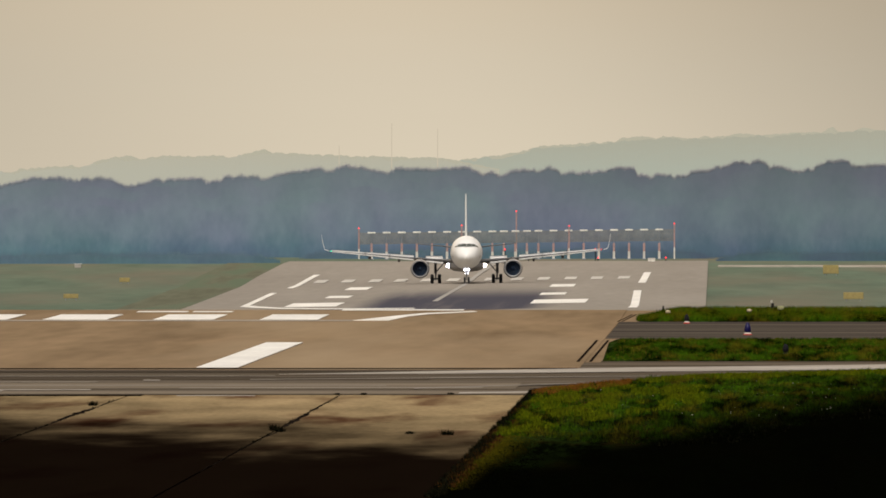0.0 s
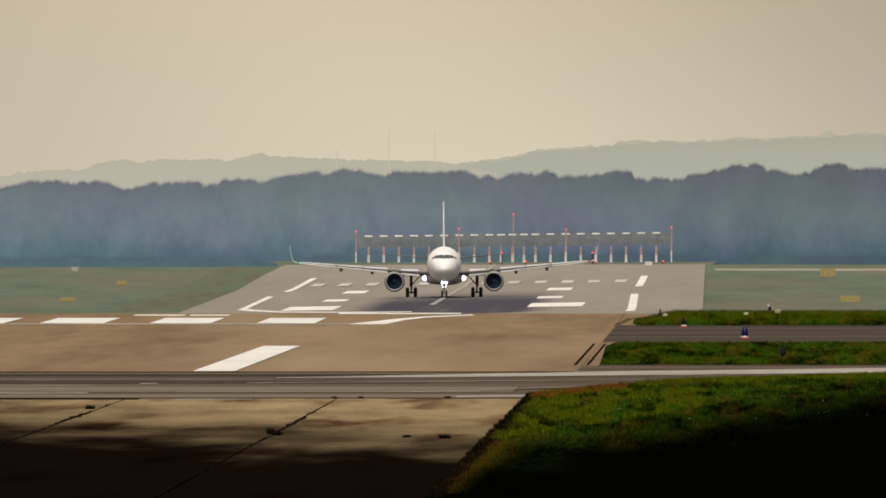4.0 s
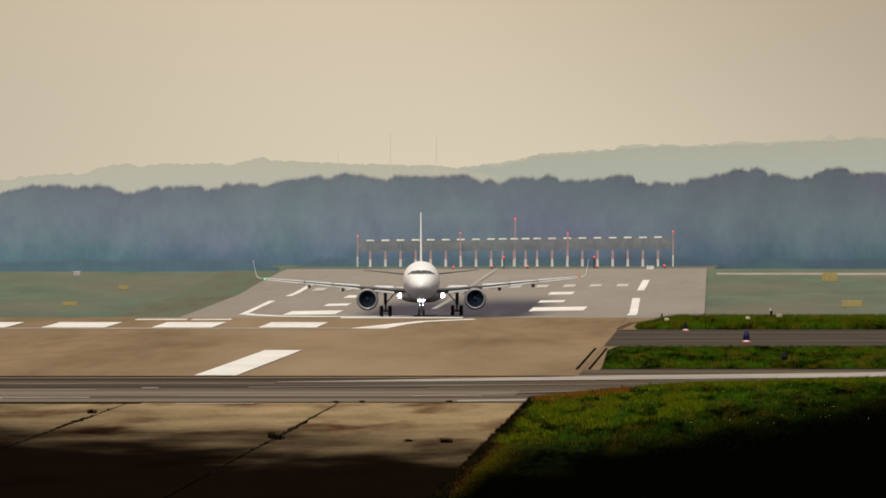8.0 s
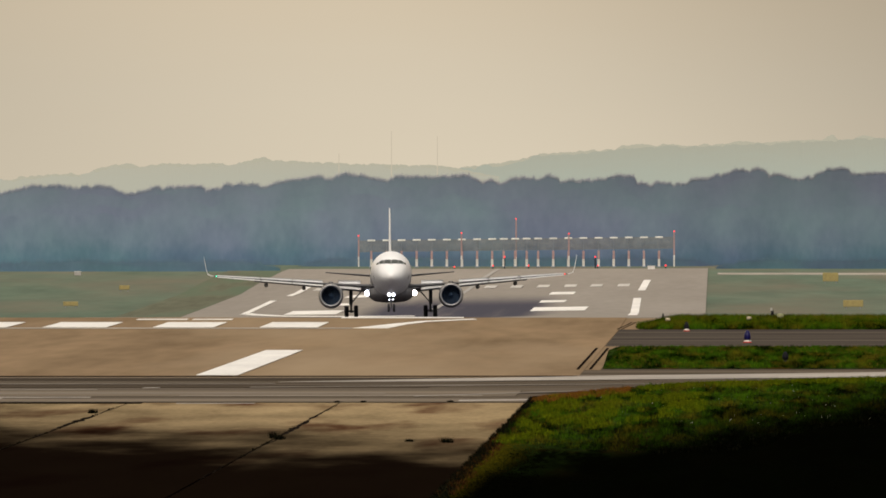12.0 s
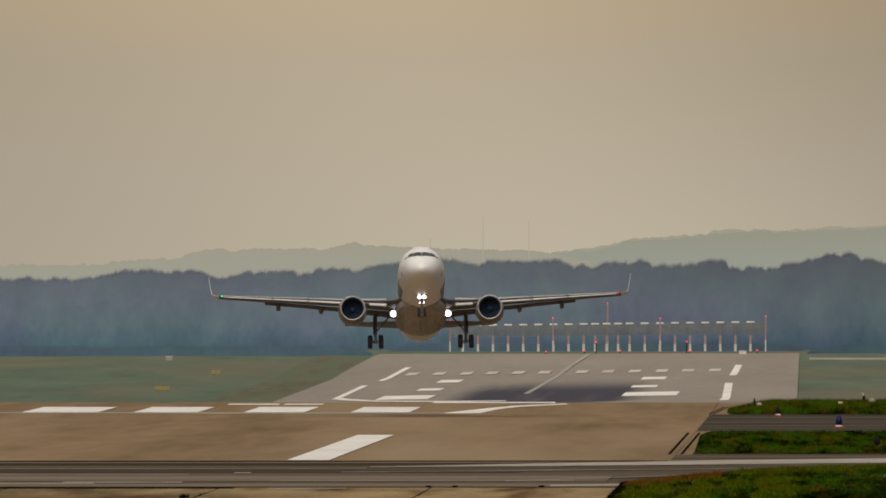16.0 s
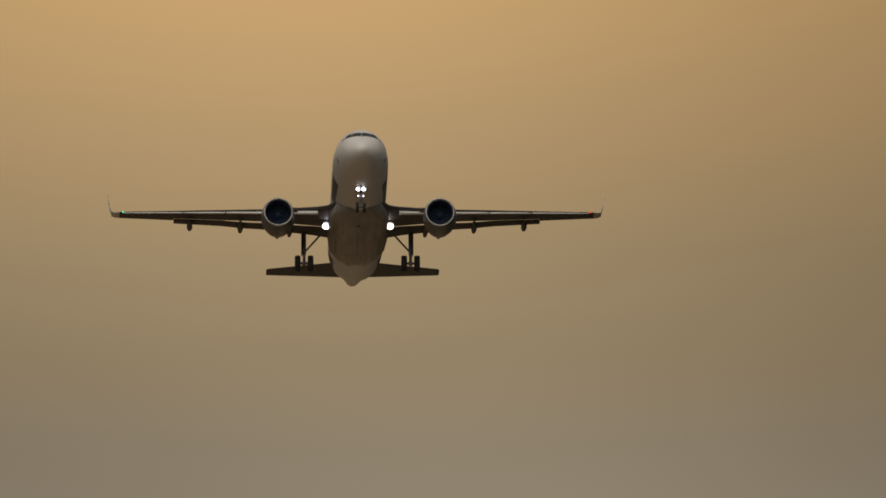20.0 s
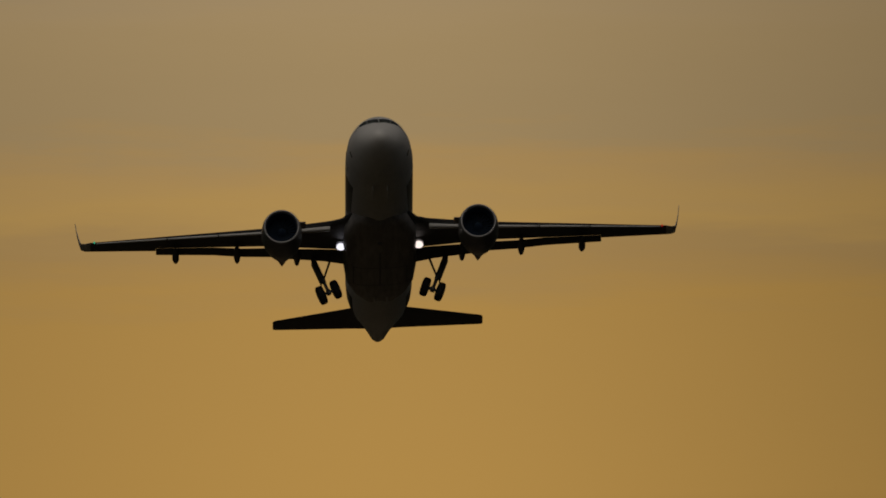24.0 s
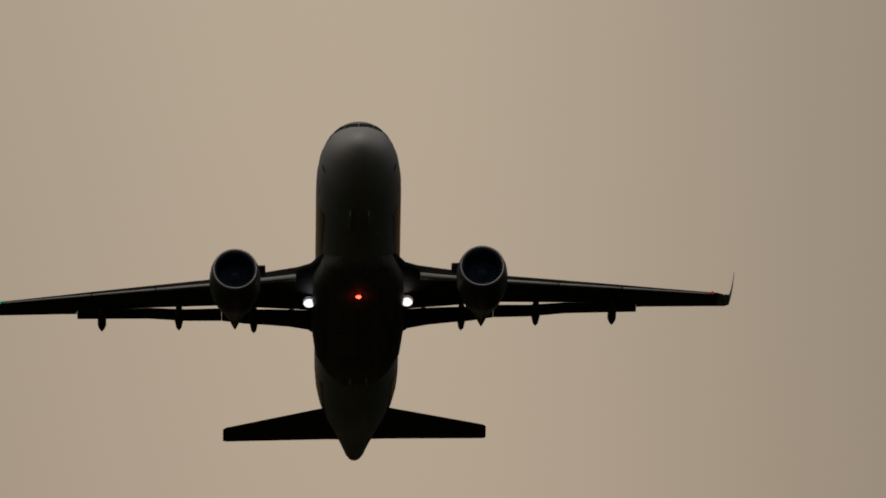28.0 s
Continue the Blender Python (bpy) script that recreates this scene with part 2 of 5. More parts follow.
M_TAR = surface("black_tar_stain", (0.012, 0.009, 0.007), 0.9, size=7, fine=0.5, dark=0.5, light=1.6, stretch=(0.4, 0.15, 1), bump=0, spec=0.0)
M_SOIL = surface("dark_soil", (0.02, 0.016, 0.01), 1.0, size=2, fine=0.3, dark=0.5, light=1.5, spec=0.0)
# turf and blades turn black near the camera: shade put into their colour
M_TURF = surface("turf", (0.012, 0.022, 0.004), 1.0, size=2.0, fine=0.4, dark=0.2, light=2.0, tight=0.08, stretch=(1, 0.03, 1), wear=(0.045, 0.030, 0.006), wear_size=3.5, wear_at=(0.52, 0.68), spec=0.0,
                 painted_shade=((0.0008, 0.0009, 0.0004), 1165, 1415, -16.0, 150))
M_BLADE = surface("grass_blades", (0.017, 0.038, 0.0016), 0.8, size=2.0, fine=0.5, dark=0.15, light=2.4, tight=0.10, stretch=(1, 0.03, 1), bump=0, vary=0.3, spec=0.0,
                  wear=(0.085, 0.075, 0.006), wear_size=1.8, wear_at=(0.50, 0.66), painted_shade=((0.0008, 0.0009, 0.0004), 1165, 1415, -16.0, 150))
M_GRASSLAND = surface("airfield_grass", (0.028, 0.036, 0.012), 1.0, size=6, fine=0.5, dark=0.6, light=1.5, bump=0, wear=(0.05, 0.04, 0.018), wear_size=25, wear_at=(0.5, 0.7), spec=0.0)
M_DRY = surface("dry_grass", (0.14, 0.056, 0.01), 0.9, size=2, fine=0.3, bump=0, vary=0.4, spec=0.0)
M_BROWN = surface("brown_grass", (0.045, 0.019, 0.005), 0.9, size=2, fine=0.3, bump=0, vary=0.4, spec=0.0)
# olive fades to black where the foreground shade is painted
M_OLIVE = surface("olive_grass", (0.070, 0.060, 0.004), 0.9, size=2, fine=0.3, bump=0, vary=0.3, spec=0.0, painted_shade=((0.0004, 0.0004, 0.0003), 2090, 2330, -100.0, 160))
M_LIME = surface("yellow_green_grass", (0.070, 0.085, 0.003), 0.9, size=2, fine=0.3, dark=0.5, light=1.7, bump=0, vary=0.4, spec=0.0)
M_STRAW = surface("straw_grass", (0.085, 0.068, 0.010), 0.9, size=2, fine=0.3, dark=0.6, light=1.5, bump=0, vary=0.4, spec=0.0)
M_FAINT = surface("faint_white_paint", (0.38, 0.36, 0.33), 0.8, size=4, fine=0.4, dark=0.8, light=1.1, stretch=(1, 0.02, 1), bump=0, spec=0.0)
M_DARKBLADE = surface("dark_weeds", (0.006, 0.006, 0.003), 0.9, size=2, fine=0.3, bump=0, vary=0.4, spec=0.0)
M_WHITE = surface("white_road_paint", (0.84, 0.81, 0.75), 0.75, size=3, fine=0.4, dark=0.84, light=1.08, stretch=(1, 0.1, 1), bump=0, spec=0.0)
M_LANE = surface("pale_worn_asphalt", (0.19, 0.155, 0.115), 0.8, size=6, fine=0.8, dark=0.55, light=1.4, stretch=(0.03, 0.5, 1), bump=0, spec=0.0)
M_PATCH = surface("dark_asphalt_patch", (0.080, 0.063, 0.046), 0.8, size=6, fine=0.8, dark=0.5, light=1.4, stretch=(0.03, 0.5, 1), bump=0, spec=0.0)
M_ROAD = surface("dark_side_asphalt", (0.078, 0.065, 0.052), 0.8, size=5, fine=0.8, dark=0.6, light=1.5, stretch=(0.06, 0.3, 1), bump=0, spec=0.0, tight=0.12)
# serves thin painted lines and streaks of painted sky sheen
M_STREAK = surface("thin_paint_and_sheen_streak", (0.24, 0.21, 0.175), 0.8, size=5, fine=0.4, dark=0.4, light=1.5, stretch=(0.12, 0.3, 1), bump=0, spec=0.0)
# serves worn paint and the taxiway's painted sky sheen
M_WORN_AND_SHEEN = surface("worn_paint_and_sheen", (0.40, 0.36, 0.31), 0.8, size=3, fine=0.4, dark=0.6, light=1.3, stretch=(0.3, 0.3, 1), bump=0, spec=0.0)


def twig_mass(name, stops, size, tall=13.0, sway=0.5):
    """Bare branches by the thousand, haze painted into their colours; a near-fixed normal evens out the light. stops:
    colours from the foot to the crown.
    """
    m, n, l, b = nodes_of(name)
    tc, nz, fine, sp = n.new("ShaderNodeTexCoord"), n.new("ShaderNodeTexNoise"), n.new("ShaderNodeTexNoise"), n.new("ShaderNodeSeparateXYZ")
    nz.inputs["Scale"].default_value, nz.inputs["Detail"].default_value = 1 / size, 5
    fine.inputs["Scale"].default_value, fine.inputs["Detail"].default_value = 6 / size, 4
    mp = n.new("ShaderNodeMapping")
    mp.inputs["Scale"].default_value = (1, 0.15, 0.55)
    l.new(tc.outputs["Object"], mp.inputs[0])
    l.new(tc.outputs["Object"], sp.inputs[0])
    for t in (nz, fine):
        l.new(mp.outputs[0], t.inputs["Vector"])

    def calc(op, a, c, d=0.0):
        x = n.new("ShaderNodeMath")
        x.operation = op
        for q, v in enumerate((a, c, d)):
            if isinstance(v, float):
                x.inputs[q].default_value = v
            else:
                l.new(v, x.inputs[q])
        return x.outputs[0]

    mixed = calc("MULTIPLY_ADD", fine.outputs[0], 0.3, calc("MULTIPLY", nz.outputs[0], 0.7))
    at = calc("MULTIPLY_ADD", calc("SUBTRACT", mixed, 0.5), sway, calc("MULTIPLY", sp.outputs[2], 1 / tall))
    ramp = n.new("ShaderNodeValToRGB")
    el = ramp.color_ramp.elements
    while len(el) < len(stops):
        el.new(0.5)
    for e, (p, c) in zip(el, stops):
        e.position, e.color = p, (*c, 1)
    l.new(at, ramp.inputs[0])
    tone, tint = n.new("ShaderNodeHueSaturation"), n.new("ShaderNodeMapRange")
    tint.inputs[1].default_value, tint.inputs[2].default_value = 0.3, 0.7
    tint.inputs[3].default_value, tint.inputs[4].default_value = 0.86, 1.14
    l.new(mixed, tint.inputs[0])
    stand = n.new("ShaderNodeMapRange")      # the colour darkens along x towards one end of the belt
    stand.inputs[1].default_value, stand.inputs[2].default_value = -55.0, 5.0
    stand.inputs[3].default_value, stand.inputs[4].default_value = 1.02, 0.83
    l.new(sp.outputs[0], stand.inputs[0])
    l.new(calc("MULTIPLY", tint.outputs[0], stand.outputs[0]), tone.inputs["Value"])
    hue = n.new("ShaderNodeTexNoise")
    hue.inputs["Scale"].default_value, hue.inputs["Detail"].default_value = 0.35 / size, 3
    l.new(tc.outputs["Object"], hue.inputs["Vector"])
    turn = n.new("ShaderNodeMapRange")
    turn.inputs[1].default_value, turn.inputs[2].default_value = 0.3, 0.7
    turn.inputs[3].default_value, turn.inputs[4].default_value = 0.46, 0.523
    l.new(hue.outputs[0], turn.inputs[0])
    l.new(turn.outputs[0], tone.inputs["Hue"])
    l.new(ramp.outputs[0], tone.inputs["Color"])
    l.new(tone.outputs[0], b.inputs["Base Color"])
    # normals pulled one way, so twigs shade as evenly as through haze
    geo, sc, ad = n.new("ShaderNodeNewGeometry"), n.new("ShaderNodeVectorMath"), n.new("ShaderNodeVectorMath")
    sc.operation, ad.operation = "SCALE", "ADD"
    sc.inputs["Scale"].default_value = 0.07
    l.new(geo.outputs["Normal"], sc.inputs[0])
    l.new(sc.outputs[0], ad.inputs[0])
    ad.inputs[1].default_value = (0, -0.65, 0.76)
    nm = n.new("ShaderNodeVectorMath")
    nm.operation = "NORMALIZE"
    l.new(ad.outputs[0], nm.inputs[0])
    l.new(nm.outputs[0], b.inputs["Normal"])
    b.inputs["Roughness"].default_value, b.inputs["Specular IOR Level"].default_value = 1.0, 0.0
    return m


# blue-grey distance haze and a darker foot are put into these colours
M_TWIG = twig_mass("hazed_bare_twigs", ((0.0, (0.068, 0.112, 0.160)), (0.10, (0.074, 0.120, 0.170)), (0.28, (0.104, 0.140, 0.188)), (0.55, (0.116, 0.148, 0.188)), (0.98, (0.106, 0.128, 0.158))), 5.0)
# crown tone raised to offset the fringe's own shade
M_CROWN = twig_mass("hazed_crown_twigs", ((0.2, (0.128, 0.164, 0.216)), (0.6, (0.160, 0.186, 0.236)), (0.95, (0.255, 0.262, 0.285))), 4.0)
M_UNDER = twig_mass("hazed_undergrowth", ((0.0, (0.068, 0.112, 0.152)), (0.5, (0.080, 0.116, 0.156)), (1.0, (0.094, 0.122, 0.164))), 4.0, 3.0)
# hills and masts glow evenly, standing in for the haze before them
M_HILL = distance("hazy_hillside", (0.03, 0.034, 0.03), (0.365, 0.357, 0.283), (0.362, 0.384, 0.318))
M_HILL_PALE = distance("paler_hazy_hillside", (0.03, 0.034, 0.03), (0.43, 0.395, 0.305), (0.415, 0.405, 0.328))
# tone between hill and sky, to blur the crest's edge
M_HILL_FRINGE = distance("crest_blur_haze", (0.03, 0.034, 0.03), (0.42, 0.395, 0.303))
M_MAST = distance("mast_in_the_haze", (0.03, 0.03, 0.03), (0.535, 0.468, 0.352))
M_SKIN = surface("white_aircraft_paint", (0.83, 0.825, 0.81), 0.5, size=3, fine=0.4, dark=0.92, light=1.04, bump=0, spec=0.12)
M_WING = surface("grey_wing_paint", (0.09, 0.09, 0.093), 0.6, size=2, fine=0.3, dark=0.9, light=1.06, bump=0)
M_SLAT = surface("bare_slat_metal", (0.72, 0.72, 0.71), 0.5, 0.0, size=2, fine=0.2, dark=0.92, light=1.04, bump=0)
M_NACELLE = surface("nacelle_paint", (0.16, 0.16, 0.16), 0.4, size=2, fine=0.2, dark=0.9, light=1.05, bump=0)
M_LIP = surface("polished_inlet_lip", (0.36, 0.36, 0.37), 0.4, 0.6, size=1, fine=0.1, dark=0.95, light=1.02, bump=0)
# blue in fan and duct paints in haze and reflected sky
M_FAN = surface("haze_blue_fan_blades", (0.045, 0.075, 0.13), 0.45, 0.5, size=0.5, fine=0.1, bump=0)
M_DUCT = surface("haze_blue_duct_lining", (0.042, 0.065, 0.12), 0.7, size=0.5, fine=0.1, bump=0)
M_HOT = surface("exhaust_metal", (0.16, 0.14, 0.12), 0.4, 0.8, size=0.5, fine=0.1, bump=0)
# base colour lifted to paint in reflected sky and haze
M_GLASS = surface("sky_tinted_cockpit_glass", (0.085, 0.092, 0.082), 0.15, size=0.5, fine=0.1, bump=0, spec=0.5)
M_LOGO = surface("dark_livery_paint", (0.04, 0.03, 0.045), 0.4, size=1, fine=0.2, bump=0)
M_TYRE = surface("black_rubber", (0.035, 0.036, 0.04), 0.85, size=0.3, fine=0.05, bump=0.1)
M_RIM = surface("wheel_rim_metal", (0.22, 0.22, 0.23), 0.4, 0.6, size=0.3, fine=0.05, bump=0)
M_STRUT = surface("gear_strut_steel", (0.16, 0.165, 0.18), 0.55, 0.2, size=0.4, fine=0.05, bump=0)
M_BAY = surface("dark_gear_bay", (0.03, 0.03, 0.03), 0.8, size=0.5, fine=0.1, bump=0)
# streaks are grime; the grey tone puts underside shade into the colour
M_BELLY = surface("grimy_shaded_belly_paint", (0.42, 0.40, 0.385), 0.55, size=1.6, fine=0.2, dark=0.55, light=1.3, stretch=(1, 0.12, 1), bump=0, spec=0.12)
M_SEAM = surface("panel_seam", (0.2, 0.2, 0.2), 0.6, size=0.5, fine=0.1, bump=0)
M_LIGHT = glow("landing_light", (0.90, 0.90, 1.0), 9)
M_LIGHT_WARM = glow("warm_landing_light", (1.0, 0.88, 0.82), 9)
M_RED = glow("red_lamp", (1.0, 0.03, 0.03), 2.2)
M_BEACON = glow("red_beacon", (1.0, 0.05, 0.03), 60)
M_GREEN = glow("green_lamp", (0.05, 1.0, 0.55), 2.5)
# red dulled towards grey to paint in the distance haze
M_RED_PAINT = surface("hazed_red_paint", (0.34, 0.215, 0.205), 0.6, size=0.6, fine=0.1, bump=0)
M_POST_WHITE = surface("white_post_paint", (0.60, 0.575, 0.53), 0.6, size=0.6, fine=0.1, bump=0)
M_ELEMENT = surface("white_element_cover", (0.78, 0.76, 0.70), 0.6, size=0.6, fine=0.1, bump=0)
M_SCREEN = surface("olive_grey_screen", (0.190, 0.195, 0.185), 0.8, size=1, fine=0.2, bump=0, spec=0.0)
M_STEEL = surface("galvanised_steel", (0.20, 0.22, 0.25), 0.6, 0.2, size=0.5, fine=0.1, bump=0)
M_LAMP_RED = surface("lamp_base_red", (0.52, 0.06, 0.045), 0.6, size=0.3, fine=0.05, bump=0, spec=0.2)
M_DARK = surface("dark_housing", (0.010, 0.010, 0.012), 0.7, spec=0.1, size=0.2, fine=0.05, bump=0)
M_BLUE = surface("blue_lens", (0.007, 0.006, 0.055), 0.4, spec=0.2, size=0.2, fine=0.05, bump=0)
M_LENS = glow("lit_white_lens", (1.0, 0.8, 0.5), 0.05)
M_OLIVE_PAINT = surface("pale_olive_paint", (0.30, 0.30, 0.16), 0.7, size=0.4, fine=0.1, bump=0, spec=0.1)
# yellow dulled in its colour to stand in for distance haze
M_YELLOW = surface("hazed_yellow_board", (0.27, 0.215, 0.075), 0.6, size=1, fine=0.2, bump=0)
# haze over the far airliner is put into this even tone
M_FARSKIN = surface("hazy_grey_aircraft", (0.092, 0.073, 0.056), 0.7, size=0.6, fine=0.1, bump=0)


# ---- building helpers ----
def part(name, bm, material, parent=None, label="", smooth=False):
    """Links a bmesh as one mesh object under a thing or a part."""
    me = bpy.data.meshes.new(name)
    bmesh.ops.recalc_face_normals(bm, faces=bm.faces)
    bm.to_mesh(me)
    bm.free()
    me.materials.append(material)
    if smooth:
        for f in me.polygons:
            f.use_smooth = True
    ob = new(name, me)
    ob.parent = parent
    return tagged(ob, label) if label else ob


def piece(name, me, parent, m):
    """One more object on a shared mesh."""
    ob = new(name, me)
    ob.parent, ob.matrix_basis = parent, m
    return ob


def mesh_of(name, verts, faces, material, smooth=False):
    me = bpy.data.meshes.new(name)
    me.from_pydata([tuple(v) for v in verts], [], [tuple(f) for f in faces])
    me.materials.append(material)
    if smooth:
        for f in me.polygons:
            f.use_smooth = True
    return me


def box(bm, x0, x1, y0, y1, z0, z1, bevel=0.0):
    v = [bm.verts.new((x, y, z)) for x in (x0, x1) for y in (y0, y1) for z in (z0, z1)]
    fs = [bm.faces.new([v[i] for i in q]) for q in ((0, 1, 3, 2), (4, 6, 7, 5), (0, 4, 5, 1), (2, 3, 7, 6), (0, 2, 6, 4), (1, 5, 7, 3))]
    if bevel:
        bmesh.ops.bevel(bm, geom=list({e for f in fs for e in f.edges}), offset=bevel, segments=1, affect="EDGES")
    return bm


def rod(bm, a, b, r0, r1=None, seg=10):
    """A tapered round bar from a to b."""
    a, b, r1 = Vector(a), Vector(b), r0 if r1 is None else r1
    q = (b - a).to_track_quat("Z", "Y")
    rings = []
    for p, r in ((a, r0), (b, r1)):
        rings.append([bm.verts.new(p + q @ Vector((r * math.cos(k * math.tau / seg), r * math.sin(k * math.tau / seg), 0))) for k in range(seg)])
    for k in range(seg):
        bm.faces.new((rings[0][k], rings[0][(k + 1) % seg], rings[1][(k + 1) % seg], rings[1][k]))
    bm.faces.new(rings[0][::-1])
    bm.faces.new(rings[1])
    return bm


def loft(bm, rings, closed=True, caps=True):
    vs = [[bm.verts.new(p) for p in r] for r in rings]
    n = len(vs[0])
    for a, b in zip(vs, vs[1:]):
        for k in range(n if closed else n - 1):
            bm.faces.new((a[k], a[(k + 1) % n], b[(k + 1) % n], b[k]))
    if caps and closed:
        bm.faces.new(vs[0][::-1])
        bm.faces.new(vs[-1])
    return bm


def lathe(bm, profile, centre=(0, 0, 0), seg=36, closed=False):
    """Turns (y, r) pairs round the y axis through centre."""
    cx, cy, cz = centre
    return loft(bm, [[(cx + r * math.cos(k * math.tau / seg), cy + y, cz + r * math.sin(k * math.tau / seg)) for k in range(seg)] for y, r in profile], caps=closed)


# ---- the ground ----
PROFILE = [(-4000, 0.0), (2000, 0.0), (2080, 0.12), (2150, 0.3), (2230, -0.2), (2311, -0.74), (2410, -1.34), (2535, -1.85), (2700, -1.55),
           (2940, -1.08), (3063, -0.5), (3270, 0.15), (3500, 0.3), (6000, 0.3)]
PD, PZ = [p[0] for p in PROFILE], [p[1] for p in PROFILE]


CX = -34.8
TILT = 0.0155      # the runway falls to one side


def gz(d, x=CX):
    fall = float(np.interp(x, (-115, -64, -4, 45), (0, (-64 - CX) * TILT, (-4 - CX) * TILT, 0)))
    return float(np.interp(d, PD, PZ)) + fall * float(np.interp(d, (2150, 2410, 2940, 3270, 3500), (0, 1, 1, 0.15, 0)))


def cuts(d0, d1):
    return [d0] + [d for d in PD if d0 < d < d1] + [d1]


def slab(name, x0, x1, d0, d1, rise, material, parent=None, thick=0.15, lean0=0.0, lean1=0.0, splay=0.0, splay1=0.0, kind="", label="", category=""):
    """A paved strip that follows the ground; lean: how far its ends run on over its width."""
    bm = bmesh.new()
    ds = cuts(d0, d1)
    rows = []
    for i, d in enumerate(ds):
        f = (d - d0) / (d1 - d0)
        far = d + (lean0 * (1 - f) + lean1 * f)
        rows.append((bm.verts.new((x0 - splay * f, d, gz(d, x0 - splay * f) + rise)), bm.verts.new((x1 - splay1 * f, far, gz(far, x1 - splay1 * f) + rise)),
                     bm.verts.new((x1 - splay1 * f, far, gz(far, x1 - splay1 * f) + rise - thick)), bm.verts.new((x0 - splay * f, d, gz(d, x0 - splay * f) + rise - thick))))
    for a, b in zip(rows, rows[1:]):
        for k in range(4):
            bm.faces.new((a[k], a[(k + 1) % 4], b[(k + 1) % 4], b[k]))
    bm.faces.new(rows[0])
    bm.faces.new(rows[-1][::-1])
    ob = part(name, bm, material, parent)
    if kind:
        tagged(ob, label, category, kind=kind)
    return ob


def patch(name, outline, rise, material, parent=None, thick=0.12):
    """A flat piece of ground or paint with the outline given as (x, d)."""
    bm = bmesh.new()
    top = [bm.verts.new((x, d, gz(d, x) + rise)) for x, d in outline]
    low = [bm.verts.new((x, d, gz(d, x) + rise - thick)) for x, d in outline]
    bm.faces.new(top)
    n = len(top)
    for k in range(n):
        bm.faces.new((top[k], low[k], low[(k + 1) % n], top[(k + 1) % n]))
    return part(name, bm, material, parent)


bm = bmesh.new()
xs = [-4000, -1200, -500, -200, -115, -64, -4, 45, 200, 500, 1200, 4000]
gv = [[bm.verts.new((x, d, gz(d, x) - (0.12 if d < 2100 or d > 3300 else 0.2))) for x in xs] for d in cuts(-4000, 4930)]
for a, b in zip(gv, gv[1:]):
    for k in range(len(xs) - 1):
        bm.faces.new((a[k], a[k + 1], b[k + 1], b[k]))
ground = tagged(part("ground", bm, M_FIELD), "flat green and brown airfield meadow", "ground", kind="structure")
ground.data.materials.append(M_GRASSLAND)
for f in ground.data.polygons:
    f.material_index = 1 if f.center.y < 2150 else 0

# sky all round, far behind everything
bm = bmesh.new()
dome = []
for deg in (-2, 0, 2, 4, 6, 8, 10, 12):
    dome.append([bm.verts.new((4900 * math.sin(radians(k)), 4900 * math.cos(radians(k)), 4900 * math.tan(radians(deg)))) for k in range(-26, 27)])
for a, b in zip(dome, dome[1:]):
    for k in range(52):
        bm.faces.new((a[k], a[k + 1], b[k + 1], b[k]))
back = part("backdrop", bm, M_SKY, smooth=True)
back.location = EYE
tagged(back, "hazy golden evening sky with grey cloud banks", "sky", kind="structure")


def ridge(name, tops, d, material, label):
    """A far hill: its skyline as (x, height), falling off behind."""
    bm = bmesh.new()
    x0, x1 = tops[0][0], tops[-1][0]
    rows = []
    rng = random.Random(name)
    px, pz = [p[0] for p in tops], [p[1] for p in tops]
    for k in range(901):
        x = x0 + (x1 - x0) * k / 900
        z = sum(float(np.interp(x + o, px, pz)) for o in (-3, -1.5, 0, 1.5, 3)) / 5 - 0.3 + 0.5 * noise.noise((x * 0.15, d, 0)) + 0.5 * noise.noise((x * 0.4, d, 3)) + 0.4 * noise.noise((x * 1.1, d, 9)) + rng.uniform(-0.04, 0.04)
        rows.append([bm.verts.new((x, d - 60, -2)), bm.verts.new((x, d - 20, (z * 0.2 + 0.5 * float(np.interp(x, px, pz))))), bm.verts.new((x, d, z)), bm.verts.new((x, d + 40, -2))])
    for a, b in zip(rows, rows[1:]):
        for k in range(3):
            bm.faces.new((a[k], b[k], b[k + 1], a[k + 1]))
    hill = tagged(part(name, bm, material, smooth=True), label, "hill", kind="structure")
    # an added ragged paler layer that softens the crest like haze
    bm = bmesh.new()
    cols = []
    for k in range(901):
        x = x0 + (x1 - x0) * k / 900
        z = float(np.interp(x, px, pz)) + 0.12 + 0.5 * noise.noise((x * 0.2, d, 20)) + 0.35 * noise.noise((x * 0.7, d, 23)) + rng.uniform(-0.1, 0.1)
        cols.append([bm.verts.new((x, d + 4, z - 3)), bm.verts.new((x, d + 6, z)), bm.verts.new((x, d + 30, z - 4))])
    for a, b in zip(cols, cols[1:]):
        for k in range(2):
            bm.faces.new((a[k], b[k], b[k + 1], a[k + 1]))
    part("crest_blur", bm, M_HILL_FRINGE, hill, smooth=True)
    return hill


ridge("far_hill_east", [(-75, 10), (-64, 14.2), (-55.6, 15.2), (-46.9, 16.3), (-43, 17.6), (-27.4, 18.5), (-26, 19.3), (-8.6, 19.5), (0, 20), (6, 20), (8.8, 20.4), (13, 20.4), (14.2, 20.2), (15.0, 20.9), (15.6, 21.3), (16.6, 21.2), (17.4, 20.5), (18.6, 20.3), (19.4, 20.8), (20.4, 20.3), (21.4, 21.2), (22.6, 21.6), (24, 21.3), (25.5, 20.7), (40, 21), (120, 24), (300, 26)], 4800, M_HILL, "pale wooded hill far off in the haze")
